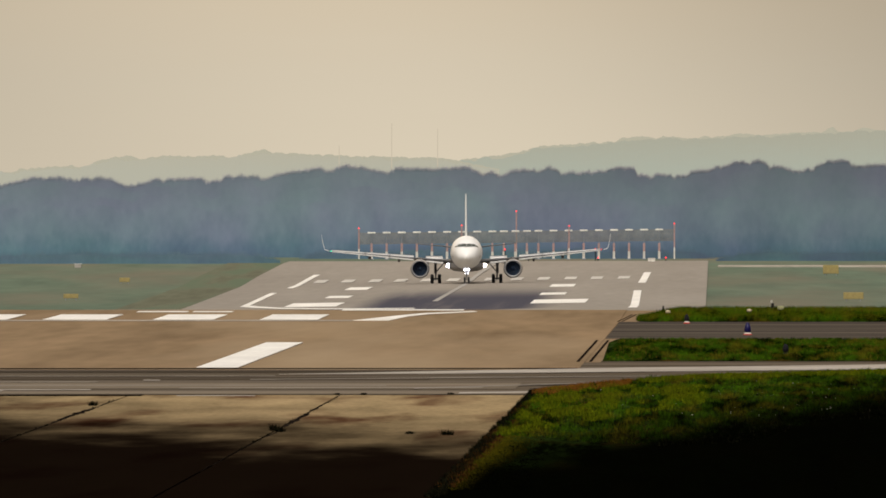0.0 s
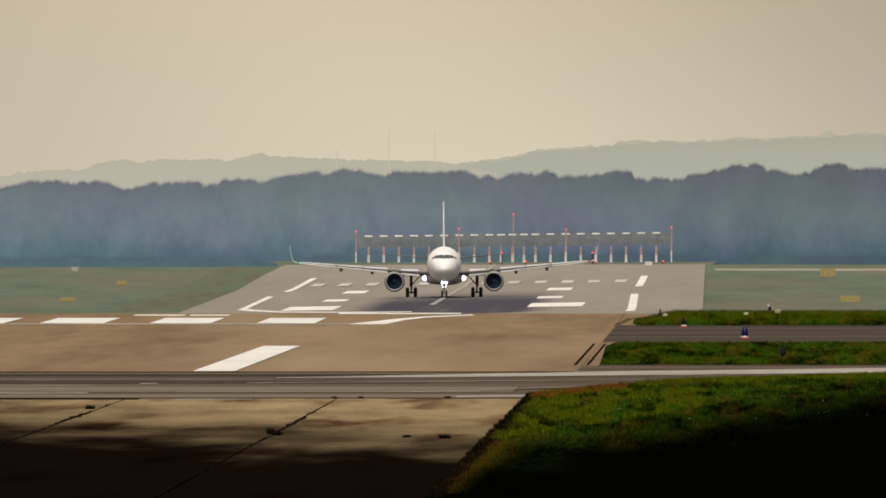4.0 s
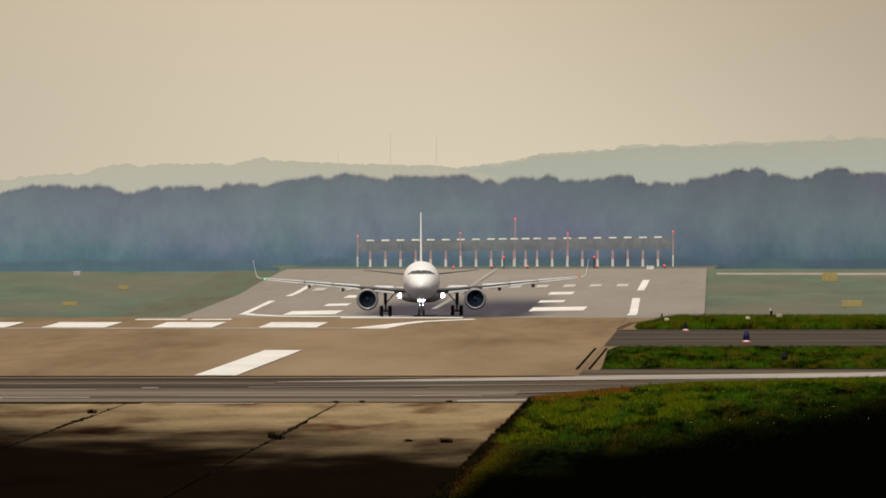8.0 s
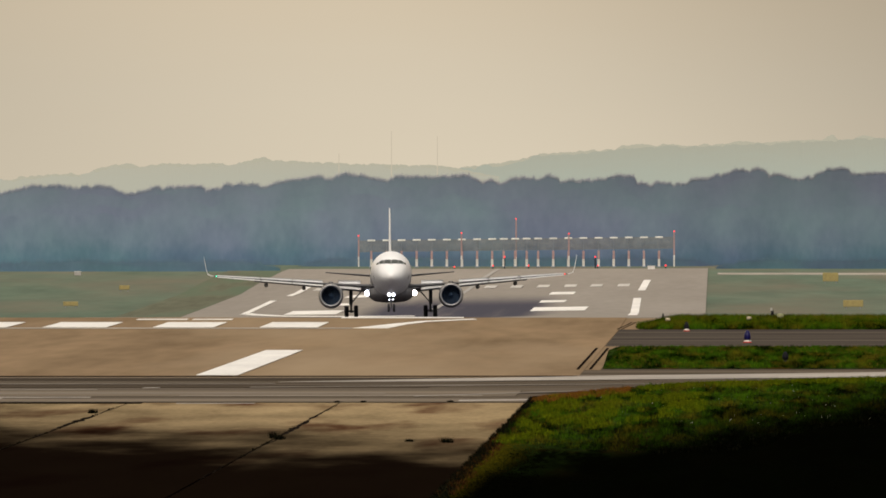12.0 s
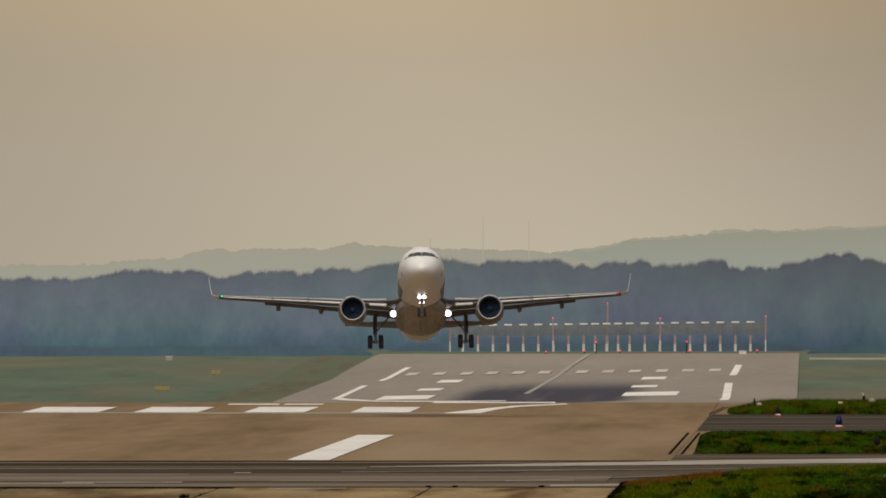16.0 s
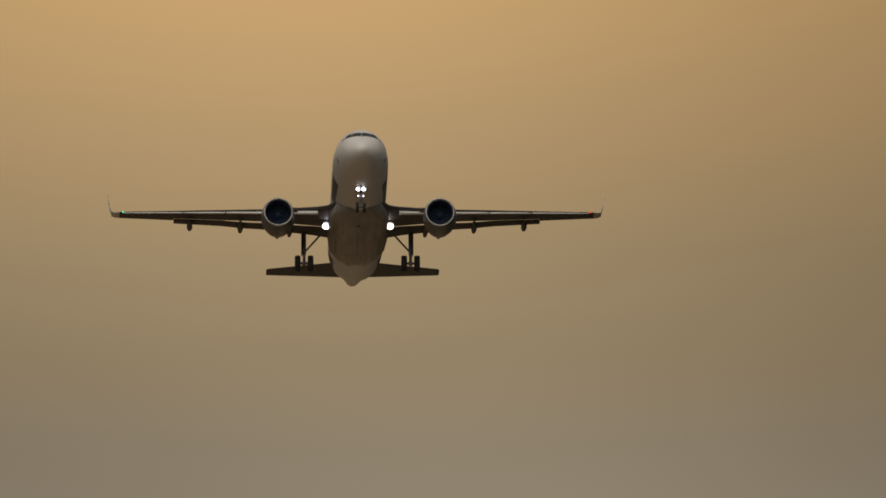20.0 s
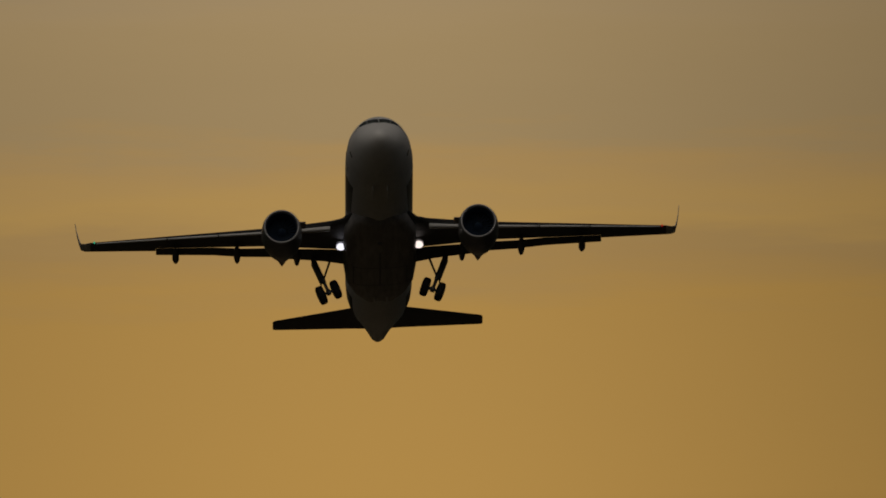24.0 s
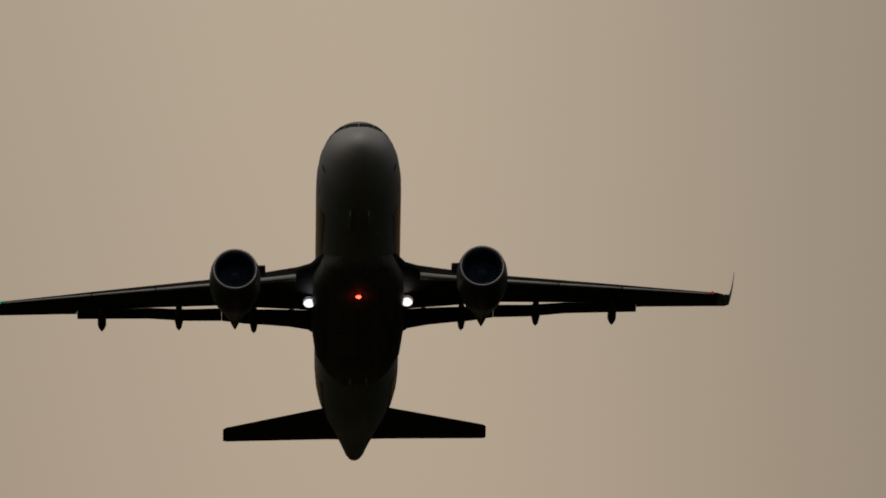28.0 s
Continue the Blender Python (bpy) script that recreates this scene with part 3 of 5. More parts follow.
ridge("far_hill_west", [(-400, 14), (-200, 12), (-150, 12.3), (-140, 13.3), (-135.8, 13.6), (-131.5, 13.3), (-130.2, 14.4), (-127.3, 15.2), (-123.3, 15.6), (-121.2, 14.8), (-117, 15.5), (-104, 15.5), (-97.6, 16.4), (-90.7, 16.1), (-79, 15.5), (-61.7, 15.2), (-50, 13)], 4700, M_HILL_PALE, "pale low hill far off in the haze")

# ---- runway with its markings ----
runway = slab("runway", -60.4, -4.3, 2150, 3322, -0.02, M_RUNWAY, splay=4.3, splay1=1.75, kind="structure", label="long pale concrete runway with white markings", category="runway")


def paint(name, x0, x1, d0, d1, parent, material=None, lean=0.0):
    return slab(name, x0, x1, d0, d1, 0.03, material or M_WHITE, parent, 0.03, lean, lean)


for x0, x1 in ((-50.9, -45.2), (-24.1, -18.1)):
    paint("aiming_point", x0, x1, 2583, 2637, runway)
for x0, x1 in ((-48.8, -46.1), (-24.25, -21.35)):
    for d0, d1 in ((2714, 2746), (2846, 2888)):
        paint("touchdown_bar", x0, x1, d0, d1, runway)
for x0, x1, d0, d1, splay in ((-55.95, -55.2, 2596, 2812, 1.05), (-56.65, -55.9, 2894, 3075, 0.0), (-12.35, -11.45, 2375, 2762, 1.35), (-13.85, -12.95, 2897, 3060, 0.0)):
    slab("edge_stripe", x0, x1, d0, d1, 0.03, M_WHITE, runway, 0.03, splay=splay, splay1=splay)
for x in (-54.15, -50.75, -47.3, -44.1, -40.8, -37.5, -32.8, -29.5, -26.15, -22.75, -19.45, -16.05):
    paint("threshold_bar", x - 0.72, x + 0.72, 2970, 3004, runway, M_BAR)
patch("thin_line", [(-55.95, 2598), (-55.0, 2612), (-54.0, 2598), (-50.5, 2569), (-44, 2549), (-36, 2541), (-36, 2531), (-44, 2538), (-50.5, 2557), (-54.6, 2584)], 0.03, M_WHITE, runway, 0.03)
paint("centre_line", -35.5, -34.9, 2640, 3310, runway, M_FAINT)

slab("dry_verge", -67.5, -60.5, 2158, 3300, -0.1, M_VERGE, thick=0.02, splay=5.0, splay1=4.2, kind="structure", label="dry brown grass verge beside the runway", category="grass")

# ---- concrete before the runway, with the big centre bar ----
crossing = slab("pavement_crossing", -160, -11.3, 1545, 2150, -0.03, M_CROSSING, kind="structure", label="wide brown concrete pavement with white bars", category="pavement")
slab("shoulder", -11.25, -10.2, 1603, 1825, -0.02, M_CROSSING, crossing)
slab("shoulder", -11.25, -6.0, 2024, 2142, -0.02, M_CROSSING, crossing)
for x in (-11.75, -10.9):
    slab("drain_slot", x - 0.09, x + 0.09, 1606, 1805, 0.01, M_TAR, crossing, 0.03)
for x in (-11.4, -11.05):
    slab("drain_slot", x - 0.06, x + 0.06, 2024, 2098, 0.01, M_TAR, crossing, 0.03, splay=-0.85, splay1=-0.85)
for x0, x1 in ((-70.6, -64.1), (-61.0, -55.5), (-51.5, -46.3), (-42.3, -37.3)):
    paint("white_bar", x0, x1, 2042, 2096, crossing)
patch("swept_bar", [(-34.2, 2036), (-31.1, 2036), (-30.1, 2080), (-28.6, 2104), (-24.6, 2128), (-25.0, 2136), (-29.3, 2112), (-31.2, 2088)], 0.0, M_WHITE, crossing, 0.03)
paint("thin_line", -100, -34.2, 2028, 2036, crossing, M_WORN_AND_SHEEN)
paint("thin_line", -55, -50.5, 2122, 2130, crossing)
paint("thin_line", -50, -46.5, 2122, 2130, crossing)
paint("thin_line", -37, -26, 2140, 2149, crossing)
paint("centre_bar", -36.4, -33.65, 1556, 1780, crossing)

# ---- dark taxiway across the view ----
taxi = slab("taxiway", -160, 160, 1368, 1400, -0.05, M_ASPHALT, kind="structure", label="dark worn asphalt taxiway with streaks and painted-on sky sheen", category="taxiway")
slab("surface", -160, 40, 1395, 1440, -0.045, M_ASPHALT, taxi, 0.1, 0, 250)
# bands and streaks; the pale ones by the grass corner are painted sheen
for x0, x1, d, w, lean, rise, m in ((-160, -9, 1516, 14, 6, 0.0, M_PATCH), (-160, -14, 1403, 40, 4, 0.0, M_LANE), (-160, -20, 1466, 16, 3, 0.0, M_PATCH), (-58, -22, 1424, 4, 2, 0.008, M_STREAK), (-80, -40, 1448, 3, 2, 0.008, M_STREAK), (-34, -16, 1410, 3, 2, 0.008, M_STREAK), (-56, -30, 1490, 3, 3, 0.008, M_STREAK), (-160, -12.7, 1372, 16, 0, 0.004, M_LANE),
                                    (-70, -44, 1392, 3, 0, 0.012, M_WORN_AND_SHEEN), (-31, 12, 1466, 3.5, 44, 0.012, M_STREAK), (-46, -39, 1399, 3, 0, 0.012, M_WORN_AND_SHEEN), (-20, 9, 1405, 6, 105, 0.012, M_STREAK), (-9, 2, 1444, 5, 52, 0.016, M_WORN_AND_SHEEN),
                                    (-33, -28.5, 1361, 3, 0, 0.012, M_WORN_AND_SHEEN), (-17, -12.8, 1376, 8, 5, 0.012, M_WORN_AND_SHEEN), (-37.5, -36.5, 1462, 3, 0, 0.012, M_WORN_AND_SHEEN)):
    slab("asphalt_streak", x0, x1, d, d + w, rise, m, taxi, 0.02, lean, lean)
# low-angle sky sheen, laid on as a flat pale patch
patch("sheen_strip", [(-30, 1506), (-18, 1512), (14, 1550), (14, 1588), (-8, 1556), (-22, 1524)], 0.012, M_WORN_AND_SHEEN, taxi, 0.02)
slab("tar_joint", -160, -35, 1360, 1368, 0.0, M_TAR, taxi, 0.02)
slab("tar_joint", -160, -11.4, 1540, 1546, 0.0, M_TAR, taxi, 0.02, 8, 8)

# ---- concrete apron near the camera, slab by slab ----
apron = slab("apron", -160, -12.4, 600, 1366, -0.09, M_SOIL, kind="structure", label="weathered beige stained concrete apron with painted shade, tar cracks and weedy joints", category="apron")
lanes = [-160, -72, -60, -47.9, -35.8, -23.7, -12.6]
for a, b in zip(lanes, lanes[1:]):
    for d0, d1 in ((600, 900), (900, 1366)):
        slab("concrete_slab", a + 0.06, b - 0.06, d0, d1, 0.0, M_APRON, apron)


def crack(x, d0, d1, seed, swell):
    """A ragged tar-filled crack along a joint, swelling here and there."""
    rng = random.Random(seed)
    bm = bmesh.new()
    n = int((d1 - d0) / 2.5)
    rows, mid = [], 0.0
    for k in range(n + 1):
        d, f = d0 + (d1 - d0) * k / n, k / n
        mid += rng.uniform(-0.05, 0.05) - mid * 0.12
        wide = max(0.015, (0.06 + 0.16 * noise.noise((d * 0.035, seed, 0)) + 0.14 * noise.noise((d * 0.13, seed, 4)) + 0.06) * (0.12 + 1.25 * math.exp(-((d - swell) / 55) ** 2)) * min(1, 6 * (1 - f)) + rng.uniform(-0.02, 0.02))
        rows.append((bm.verts.new((x + mid - wide * rng.uniform(0.7, 1.2), d, 0.006)), bm.verts.new((x + mid + wide * rng.uniform(0.7, 1.2), d, 0.006))))
    for a, b in zip(rows, rows[1:]):
        bm.faces.new((a[0], a[1], b[1], b[0]))
    part("tar_crack", bm, M_TAR, apron)


crack(-35.85, 1080, 1352, 3, 1262)
crack(-23.65, 1020, 1352, 8, 1245)

# side taxiway between the grass strips
side_road = slab("side_road", -11.25, 200, 1822, 2022, -0.02, M_ROAD, kind="structure", label="grey asphalt side taxiway between grass strips", category="taxiway")

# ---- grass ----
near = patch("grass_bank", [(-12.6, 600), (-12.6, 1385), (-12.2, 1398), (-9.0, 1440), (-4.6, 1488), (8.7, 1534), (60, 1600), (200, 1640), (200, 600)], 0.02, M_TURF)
tagged(near, "uneven green grass verge with foreground shade painted dark", "grass", kind="structure")
for nm, line in (("grass_strip_far", [(-9.6, 2024), (-10.0, 2050), (-9.2, 2095), (-8.0, 2130), (-6.5, 2144), (200, 2144), (200, 2020), (-8.8, 2020)]),
                 ("grass_strip_middle", [(-10.1, 1612), (-10.7, 1780), (-10.3, 1812), (-9.6, 1818), (200, 1818), (200, 1612)])):
    tagged(patch(nm, line, 0.02, M_TURF), "narrow mown green grass strip beside the taxiway", "grass", kind="structure")


def tufts(name, count, area, height, material, label, keep=None, seed=1, lean=0.35, per=5):
    """Many grass tufts in one mesh; area: x0, x1, d0, d1."""
    rng = np.random.default_rng(seed)
    x0, x1, d0, d1 = area
    px, pd = rng.uniform(x0, x1, count), rng.uniform(d0, d1, count)
    if keep is not None:
        ok = np.array([keep(a, b) for a, b in zip(px, pd)], bool)
        px, pd = px[ok], pd[ok]
    n = len(px)
    base = np.stack([px, pd, np.interp(pd, PD, PZ)], 1)
    verts = np.zeros((n, per, 3, 3))
    for k in range(per):
        a = rng.uniform(0, math.tau, n)
        h = height * rng.uniform(0.5, 1.25, n)
        off = np.stack([np.cos(a), np.sin(a), np.zeros(n)], 1) * rng.uniform(0.02, 0.16, n)[:, None]
        w = rng.uniform(0.012, 0.035, n)
        side = np.stack([np.cos(a + 1.57) * w, np.sin(a + 1.57) * w, np.zeros(n)], 1)
        tip = np.stack([np.cos(a) * h * lean, np.sin(a) * h * lean, h], 1)
        verts[:, k, 0], verts[:, k, 1], verts[:, k, 2] = base + off - side, base + off + side, base + off + tip
    v = verts.reshape(-1, 3)
    f = np.arange(len(v)).reshape(-1, 3)
    me = bpy.data.meshes.new(name)
    me.from_pydata(v.tolist(), [], f.tolist())
    me.materials.append(material)
    ob = new(name, me)
    return tagged(ob, label, "grass", kind="stuff")


def on_edge(x):
    return np.interp(x, [-12.6, -12.2, -9.0, -4.6, 8.7, 60], [1385, 1398, 1440, 1488, 1534, 1600])


def on_bank(x, d):
    return d < on_edge(x)


# leaves tufts out of the area painted as shade
def not_shaded(x, d):
    e = 1130 + 60 * noise.noise((x * 0.15, d * 0.004, 0)) + max(0, x + 4) * 9
    return on_bank(x, d) and d > e


tufts("grass_blades", 22000, (-12.5, 12, 1000, 1545), 0.18, M_BLADE, "short green grass blades on the verge", not_shaded, 3)
tufts("grass_blades", 6000, (-12.5, 12, 1000, 1545), 0.32, M_BLADE, "taller green grass tufts on the verge", lambda x, d: not_shaded(x, d) and noise.noise((x * 0.9, d * 0.03, 2)) > 0.05, 13, 0.5)
tufts("dark_weeds", 4000, (-12.5, 12, 1040, 1545), 0.16, M_DARKBLADE, "dark grass tufts scattered over the verge", not_shaded, 4)
tufts("dry_grass", 4200, (-12.6, -7.4, 1365, 1460), 0.22, M_DRY, "rust-brown dry grass at the verge's corner", lambda x, d: on_bank(x, d) and d > on_edge(x) - 42 + 20 * noise.noise((x, d * 0.02, 0)), 5)
tufts("dry_grass", 800, (-8.0, 12, 1430, 1545), 0.16, M_DRY, "thin brown grass along the taxiway edge", lambda x, d: on_bank(x, d) and d > on_edge(x) - 22 + 20 * noise.noise((x, d * 0.02, 0)), 15)
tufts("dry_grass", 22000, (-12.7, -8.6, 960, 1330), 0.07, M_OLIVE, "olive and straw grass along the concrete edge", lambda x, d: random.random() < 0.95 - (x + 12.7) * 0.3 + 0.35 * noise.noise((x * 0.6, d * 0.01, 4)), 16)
tufts("dark_weeds", 2600, (-12.9, -12.3, 940, 1395), 0.17, M_DARKBLADE, "dark straggly weeds along the concrete edge", lambda x, d: noise.noise((x, d * 0.03, 7)) > -0.25, 6, 0.6)
tufts("dry_grass", 900, (-12.8, -12.0, 960, 1395), 0.17, M_BROWN, "dull brown grass along the concrete edge", lambda x, d: noise.noise((x, d * 0.03, 9)) > -0.1, 26, 0.6)
tufts("meadow_flowers", 90, (-9, 12, 1250, 1490), 0.09, M_WHITE, "tiny pale flowers dotted in the grass", on_bank, 17, 0.3, 2)
tufts("grass_blades", 9000, (-9.8, 14, 2022, 2142), 0.42, M_BLADE, "short green grass on the far strip", lambda x, d: x > -9.8 + max(0, d - 2060) * 0.035, 7)
tufts("grass_blades", 9000, (-10.0, 12, 1614, 1813), 0.22, M_BLADE, "short green grass on the middle strip", None, 8)
tufts("dry_grass", 1100, (-9.6, 14, 2100, 2143), 0.45, M_STRAW, "straw-coloured stalks on the far grass strip", lambda x, d: x > -9.4 + max(0, d - 2060) * 0.035, 27)
tufts("dry_grass", 700, (-10.0, 12, 1614, 1813), 0.26, M_STRAW, "straw-coloured stalks on the middle grass strip", lambda x, d: noise.noise((x * 0.3, d * 0.02, 3)) > 0, 28)
tufts("grass_blades", 5000, (-9.6, 14, 2030, 2142), 0.4, M_LIME, "yellow-green grass on the far strip", lambda x, d: x > -9.6 + max(0, d - 2060) * 0.035, 29)
tufts("grass_blades", 6500, (-7.0, 12, 1440, 1545), 0.24, M_LIME, "yellow-green grass along the taxiway edge", lambda x, d: on_bank(x, d) and d > on_edge(x) - 34 + 26 * noise.noise((x * 0.7, d * 0.02, 12)), 30)
tufts("grass_blades", 11000, (-12.3, -2.5, 1130, 1420), 0.22, M_LIME, "yellow-green grass near the concrete edge", lambda x, d: on_bank(x, d) and d > 1150 + (x + 12.3) * 17 and noise.noise((x * 0.8, d * 0.025, 14)) > -0.08, 31)
tufts("weeds", 26, (-35.88, -35.72, 1120, 1340), 0.09, M_DARKBLADE, "dark weeds growing in a concrete joint", None, 9)
tufts("weeds", 26, (-23.78, -23.62, 1070, 1310), 0.09, M_DARKBLADE, "dark weeds growing in a concrete joint", None, 10)
for x, d, s in ((-36.2, 1306, 0.4), (-23.7, 1182, 0.5), (-23.4, 1176, 0.35), (-14.9, 1162, 0.45), (-16.8, 1167, 0.2), (-23.9, 1370, 0.15), (-22.4, 1370, 0.15), (-17.4, 1372, 0.15)):
    tufts("weed_clump", 22, (x - s * 0.5, x + s * 0.5, d - 2, d + 2), s * 0.6, M_DARKBLADE, "small dark weed clump in the concrete", None, int(-x * 10), 0.6)

# ---- wood behind the runway ----
SKYLINE = [(-400, 13.0), (-140, 11.5), (-112, 10.6), (-106.5, 11.7), (-102.1, 12.6), (-100.5, 12.0), (-95.5, 12.0), (-91.9, 11.5), (-90.7, 10.7), (-89, 11.8), (-83.3, 12.6),
           (-79.6, 11.2), (-74.6, 12.7), (-71.1, 12.1), (-67, 13.1), (-60.4, 13.8), (-56, 13.5), (-46.3, 13.3), (-43.6, 14.2), (-41.8, 13.6), (-40.2, 12.7), (-37, 12.4), (-33.6, 13.3),
           (-29.8, 13.4), (-28.7, 12.7), (-26.1, 13.3), (-20.7, 12.7), (-18.5, 13.7), (-15.8, 12.8), (-9.4, 12.5), (-5.3, 13.5), (-1.8, 14.6), (1.6, 14.2), (4, 13.6), (9.3, 13.3), (10.7, 14.1), (13.6, 14.7),
           (15.5, 13.4), (19, 14.2), (120, 14.5), (400, 13)]


def triangles(name, v, material):
    """One mesh of loose triangles; v: corners, three by three."""
    me = bpy.data.meshes.new(name)
    n = len(v)
    me.vertices.add(n)
    me.vertices.foreach_set("co", np.ascontiguousarray(v, np.float32).ravel())
    me.loops.add(n)
    me.loops.foreach_set("vertex_index", np.arange(n, dtype=np.int32))
    me.polygons.add(n // 3)
    me.polygons.foreach_set("loop_start", np.arange(0, n, 3, dtype=np.int32))
    me.update(calc_edges=True)
    me.materials.append(material)
    return new(name, me)


def twigs(name, rng, x, d, z, length, material, lean=None, wide=1.0):
    """Slender twigs, each a tapered sliver; arrays in, one object out. lean: how far each one tips sideways."""
    n = len(x)
    a, w = rng.normal(0, 0.7, n) if lean is None else lean, rng.uniform(0.012, 0.034, n) * wide
    base = np.stack([x, d, z], 1)
    side = np.stack([np.cos(a) * w, np.full(n, 0.01), -np.sin(a) * w], 1)
    tip = np.stack([np.sin(a) * length, rng.uniform(-0.2, 0.2, n) * length, np.cos(a) * length], 1)
    return triangles(name, np.stack([base - side, base + side, base + tip], 1).reshape(-1, 3), material)


def wood():
    """A belt of bare trees, row behind row: rounded crowns of close-knit branches with a fringe of fine twigs, on trunks."""
    rng = np.random.default_rng(11)
    tv, tf, fx, fd, fz, fl = [], [], [], [], [], []

    def bar(a, b, r0, r1):
        i = len(tv)
        for p, r in ((a, r0), (b, r1)):
            for k in range(4):
                tv.append((p[0] + r * math.cos(k * 1.571), p[1] + r * math.sin(k * 1.571), p[2]))
        for k in range(4):
            tf.append((i + k, i + (k + 1) % 4, i + 4 + (k + 1) % 4, i + 4 + k))

    sx, sh = [p[0] for p in SKYLINE], [p[1] for p in SKYLINE]
    xs = np.concatenate([np.arange(-340, -144, 1.0), np.arange(-144, 40, 0.16), np.arange(40, 261, 1.0)])
    belt = tagged(new("wood", bpy.data.meshes.new("wood")), "dense belt of bare trees behind the runway, blue-grey haze painted in", "trees", kind="stuff")
    for d, share, step, fringe in ((3462, 0.66, 2.6, 0), (3466, 0.79, 2.2, 0), (3470, 0.90, 1.9, 0), (3474, 1.0, 1.5, 34000)):
        # the crowns of one row of trees, and the outline that they make together
        cx = np.arange(-345, 265, step) + rng.uniform(-0.45, 0.45, len(np.arange(-345, 265, step))) * step
        ch = np.interp(cx, sx, sh) * share * (1 - 0.055 * rng.uniform(0, 1, len(cx)) ** 1.5) + rng.normal(0, 0.13, len(cx))
        cw = rng.uniform(0.5, 2.0, len(cx)) * step * 0.6
        outline = np.interp(xs, sx, sh) * share * 0.90
        for x, h, w in zip(cx, ch, cw):
            near = np.abs(xs - x) < 2.2 * w
            outline[near] = np.maximum(outline[near], h - 0.22 * w * np.abs((xs[near] - x) / w) ** 1.7)
            bar((x, d + 5, gz(d) - 0.2), (x, d + 5, h * 0.8), 0.13, 0.04)
        tuft = np.array([0.34 * noise.noise((p * 0.75, d, 1)) + 0.15 * noise.noise((p * 1.9, d, 5)) + 0.1 * noise.noise((p * 4.5, d, 8)) for p in xs])
        outline = outline - 0.2 + tuft * (1.0 if share == 1 else 0.4) + rng.normal(0, 0.05, len(xs))
        bm = bmesh.new()
        cols = []
        for x, h in zip(map(float, xs), map(float, outline)):
            cols.append([bm.verts.new((x, d + back + 0.25 * noise.noise((x * 0.5, f * 6, d)), h * f)) for f, back in ((-0.02, 0), (0.35, 0.4), (0.6, 0.9), (0.8, 1.6), (0.92, 2.4), (0.98, 3.0), (1.0, 3.5), (0.8, 7), (0, 12))])
        for a, b in zip(cols, cols[1:]):
            for k in range(len(a) - 1):
                bm.faces.new((a[k], b[k], b[k + 1], a[k + 1]))
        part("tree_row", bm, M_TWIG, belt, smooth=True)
        x = rng.uniform(-144, 40, fringe)
        fx.append(x)
        fd.append(d + 3.6 + rng.uniform(-0.8, 1.5, fringe))
        fz.append(np.interp(x, xs, outline) - rng.uniform(0, 1, fringe) * 0.3)
        fl.append(0.14 + 0.6 * rng.uniform(0, 1, fringe) ** 2.5)
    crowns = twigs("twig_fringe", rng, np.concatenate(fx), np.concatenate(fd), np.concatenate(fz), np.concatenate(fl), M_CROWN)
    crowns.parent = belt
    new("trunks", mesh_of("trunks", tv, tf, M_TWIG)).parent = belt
    # low scrub before the foot of the wood, set back behind the runway's end
    stretches = ((-340, -65.3, 3203, 3290), (-65, -6, 3425, 3425), (-5, 260, 3345, 3350))

    def foot(p):
        a, b, d0, d1 = next((q for q in stretches if q[0] <= p <= q[1]), stretches[1])
        return float(np.interp(p, (a, b), (d0, d1)))

    def scrub_top(p):
        taper = max((min(p - a, b - p) / 5 for a, b, d0, d1 in stretches if a <= p <= b), default=0)
        return (1.3 + 0.4 * noise.noise((p * 0.2, 3, 0)) + 0.4 * noise.noise((p * 0.9, 6, 0))) * min(1, taper) ** 0.5

    m = 16000
    x = rng.uniform(-140, 36, m)
    top = np.array([scrub_top(p) for p in x])
    z = top * (0.1 + 1.0 * rng.uniform(0, 1, m) ** 0.8)
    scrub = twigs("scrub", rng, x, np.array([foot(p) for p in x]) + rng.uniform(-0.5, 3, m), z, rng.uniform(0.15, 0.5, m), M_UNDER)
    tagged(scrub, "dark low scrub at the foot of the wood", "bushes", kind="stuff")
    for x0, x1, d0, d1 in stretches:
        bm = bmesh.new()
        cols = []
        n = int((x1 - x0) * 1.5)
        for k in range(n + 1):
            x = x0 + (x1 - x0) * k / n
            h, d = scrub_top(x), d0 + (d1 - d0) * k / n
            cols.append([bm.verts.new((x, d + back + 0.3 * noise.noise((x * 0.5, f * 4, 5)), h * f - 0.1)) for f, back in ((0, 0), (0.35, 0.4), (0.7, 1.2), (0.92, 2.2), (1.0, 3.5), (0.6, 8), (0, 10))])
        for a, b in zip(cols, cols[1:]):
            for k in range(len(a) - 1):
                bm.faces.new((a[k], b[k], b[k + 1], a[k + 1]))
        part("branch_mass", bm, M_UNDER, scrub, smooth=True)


wood()


# ---- the airliner: nose towards -y, origin on the hull's axis over the main wheels ----
NOSE = -17.7
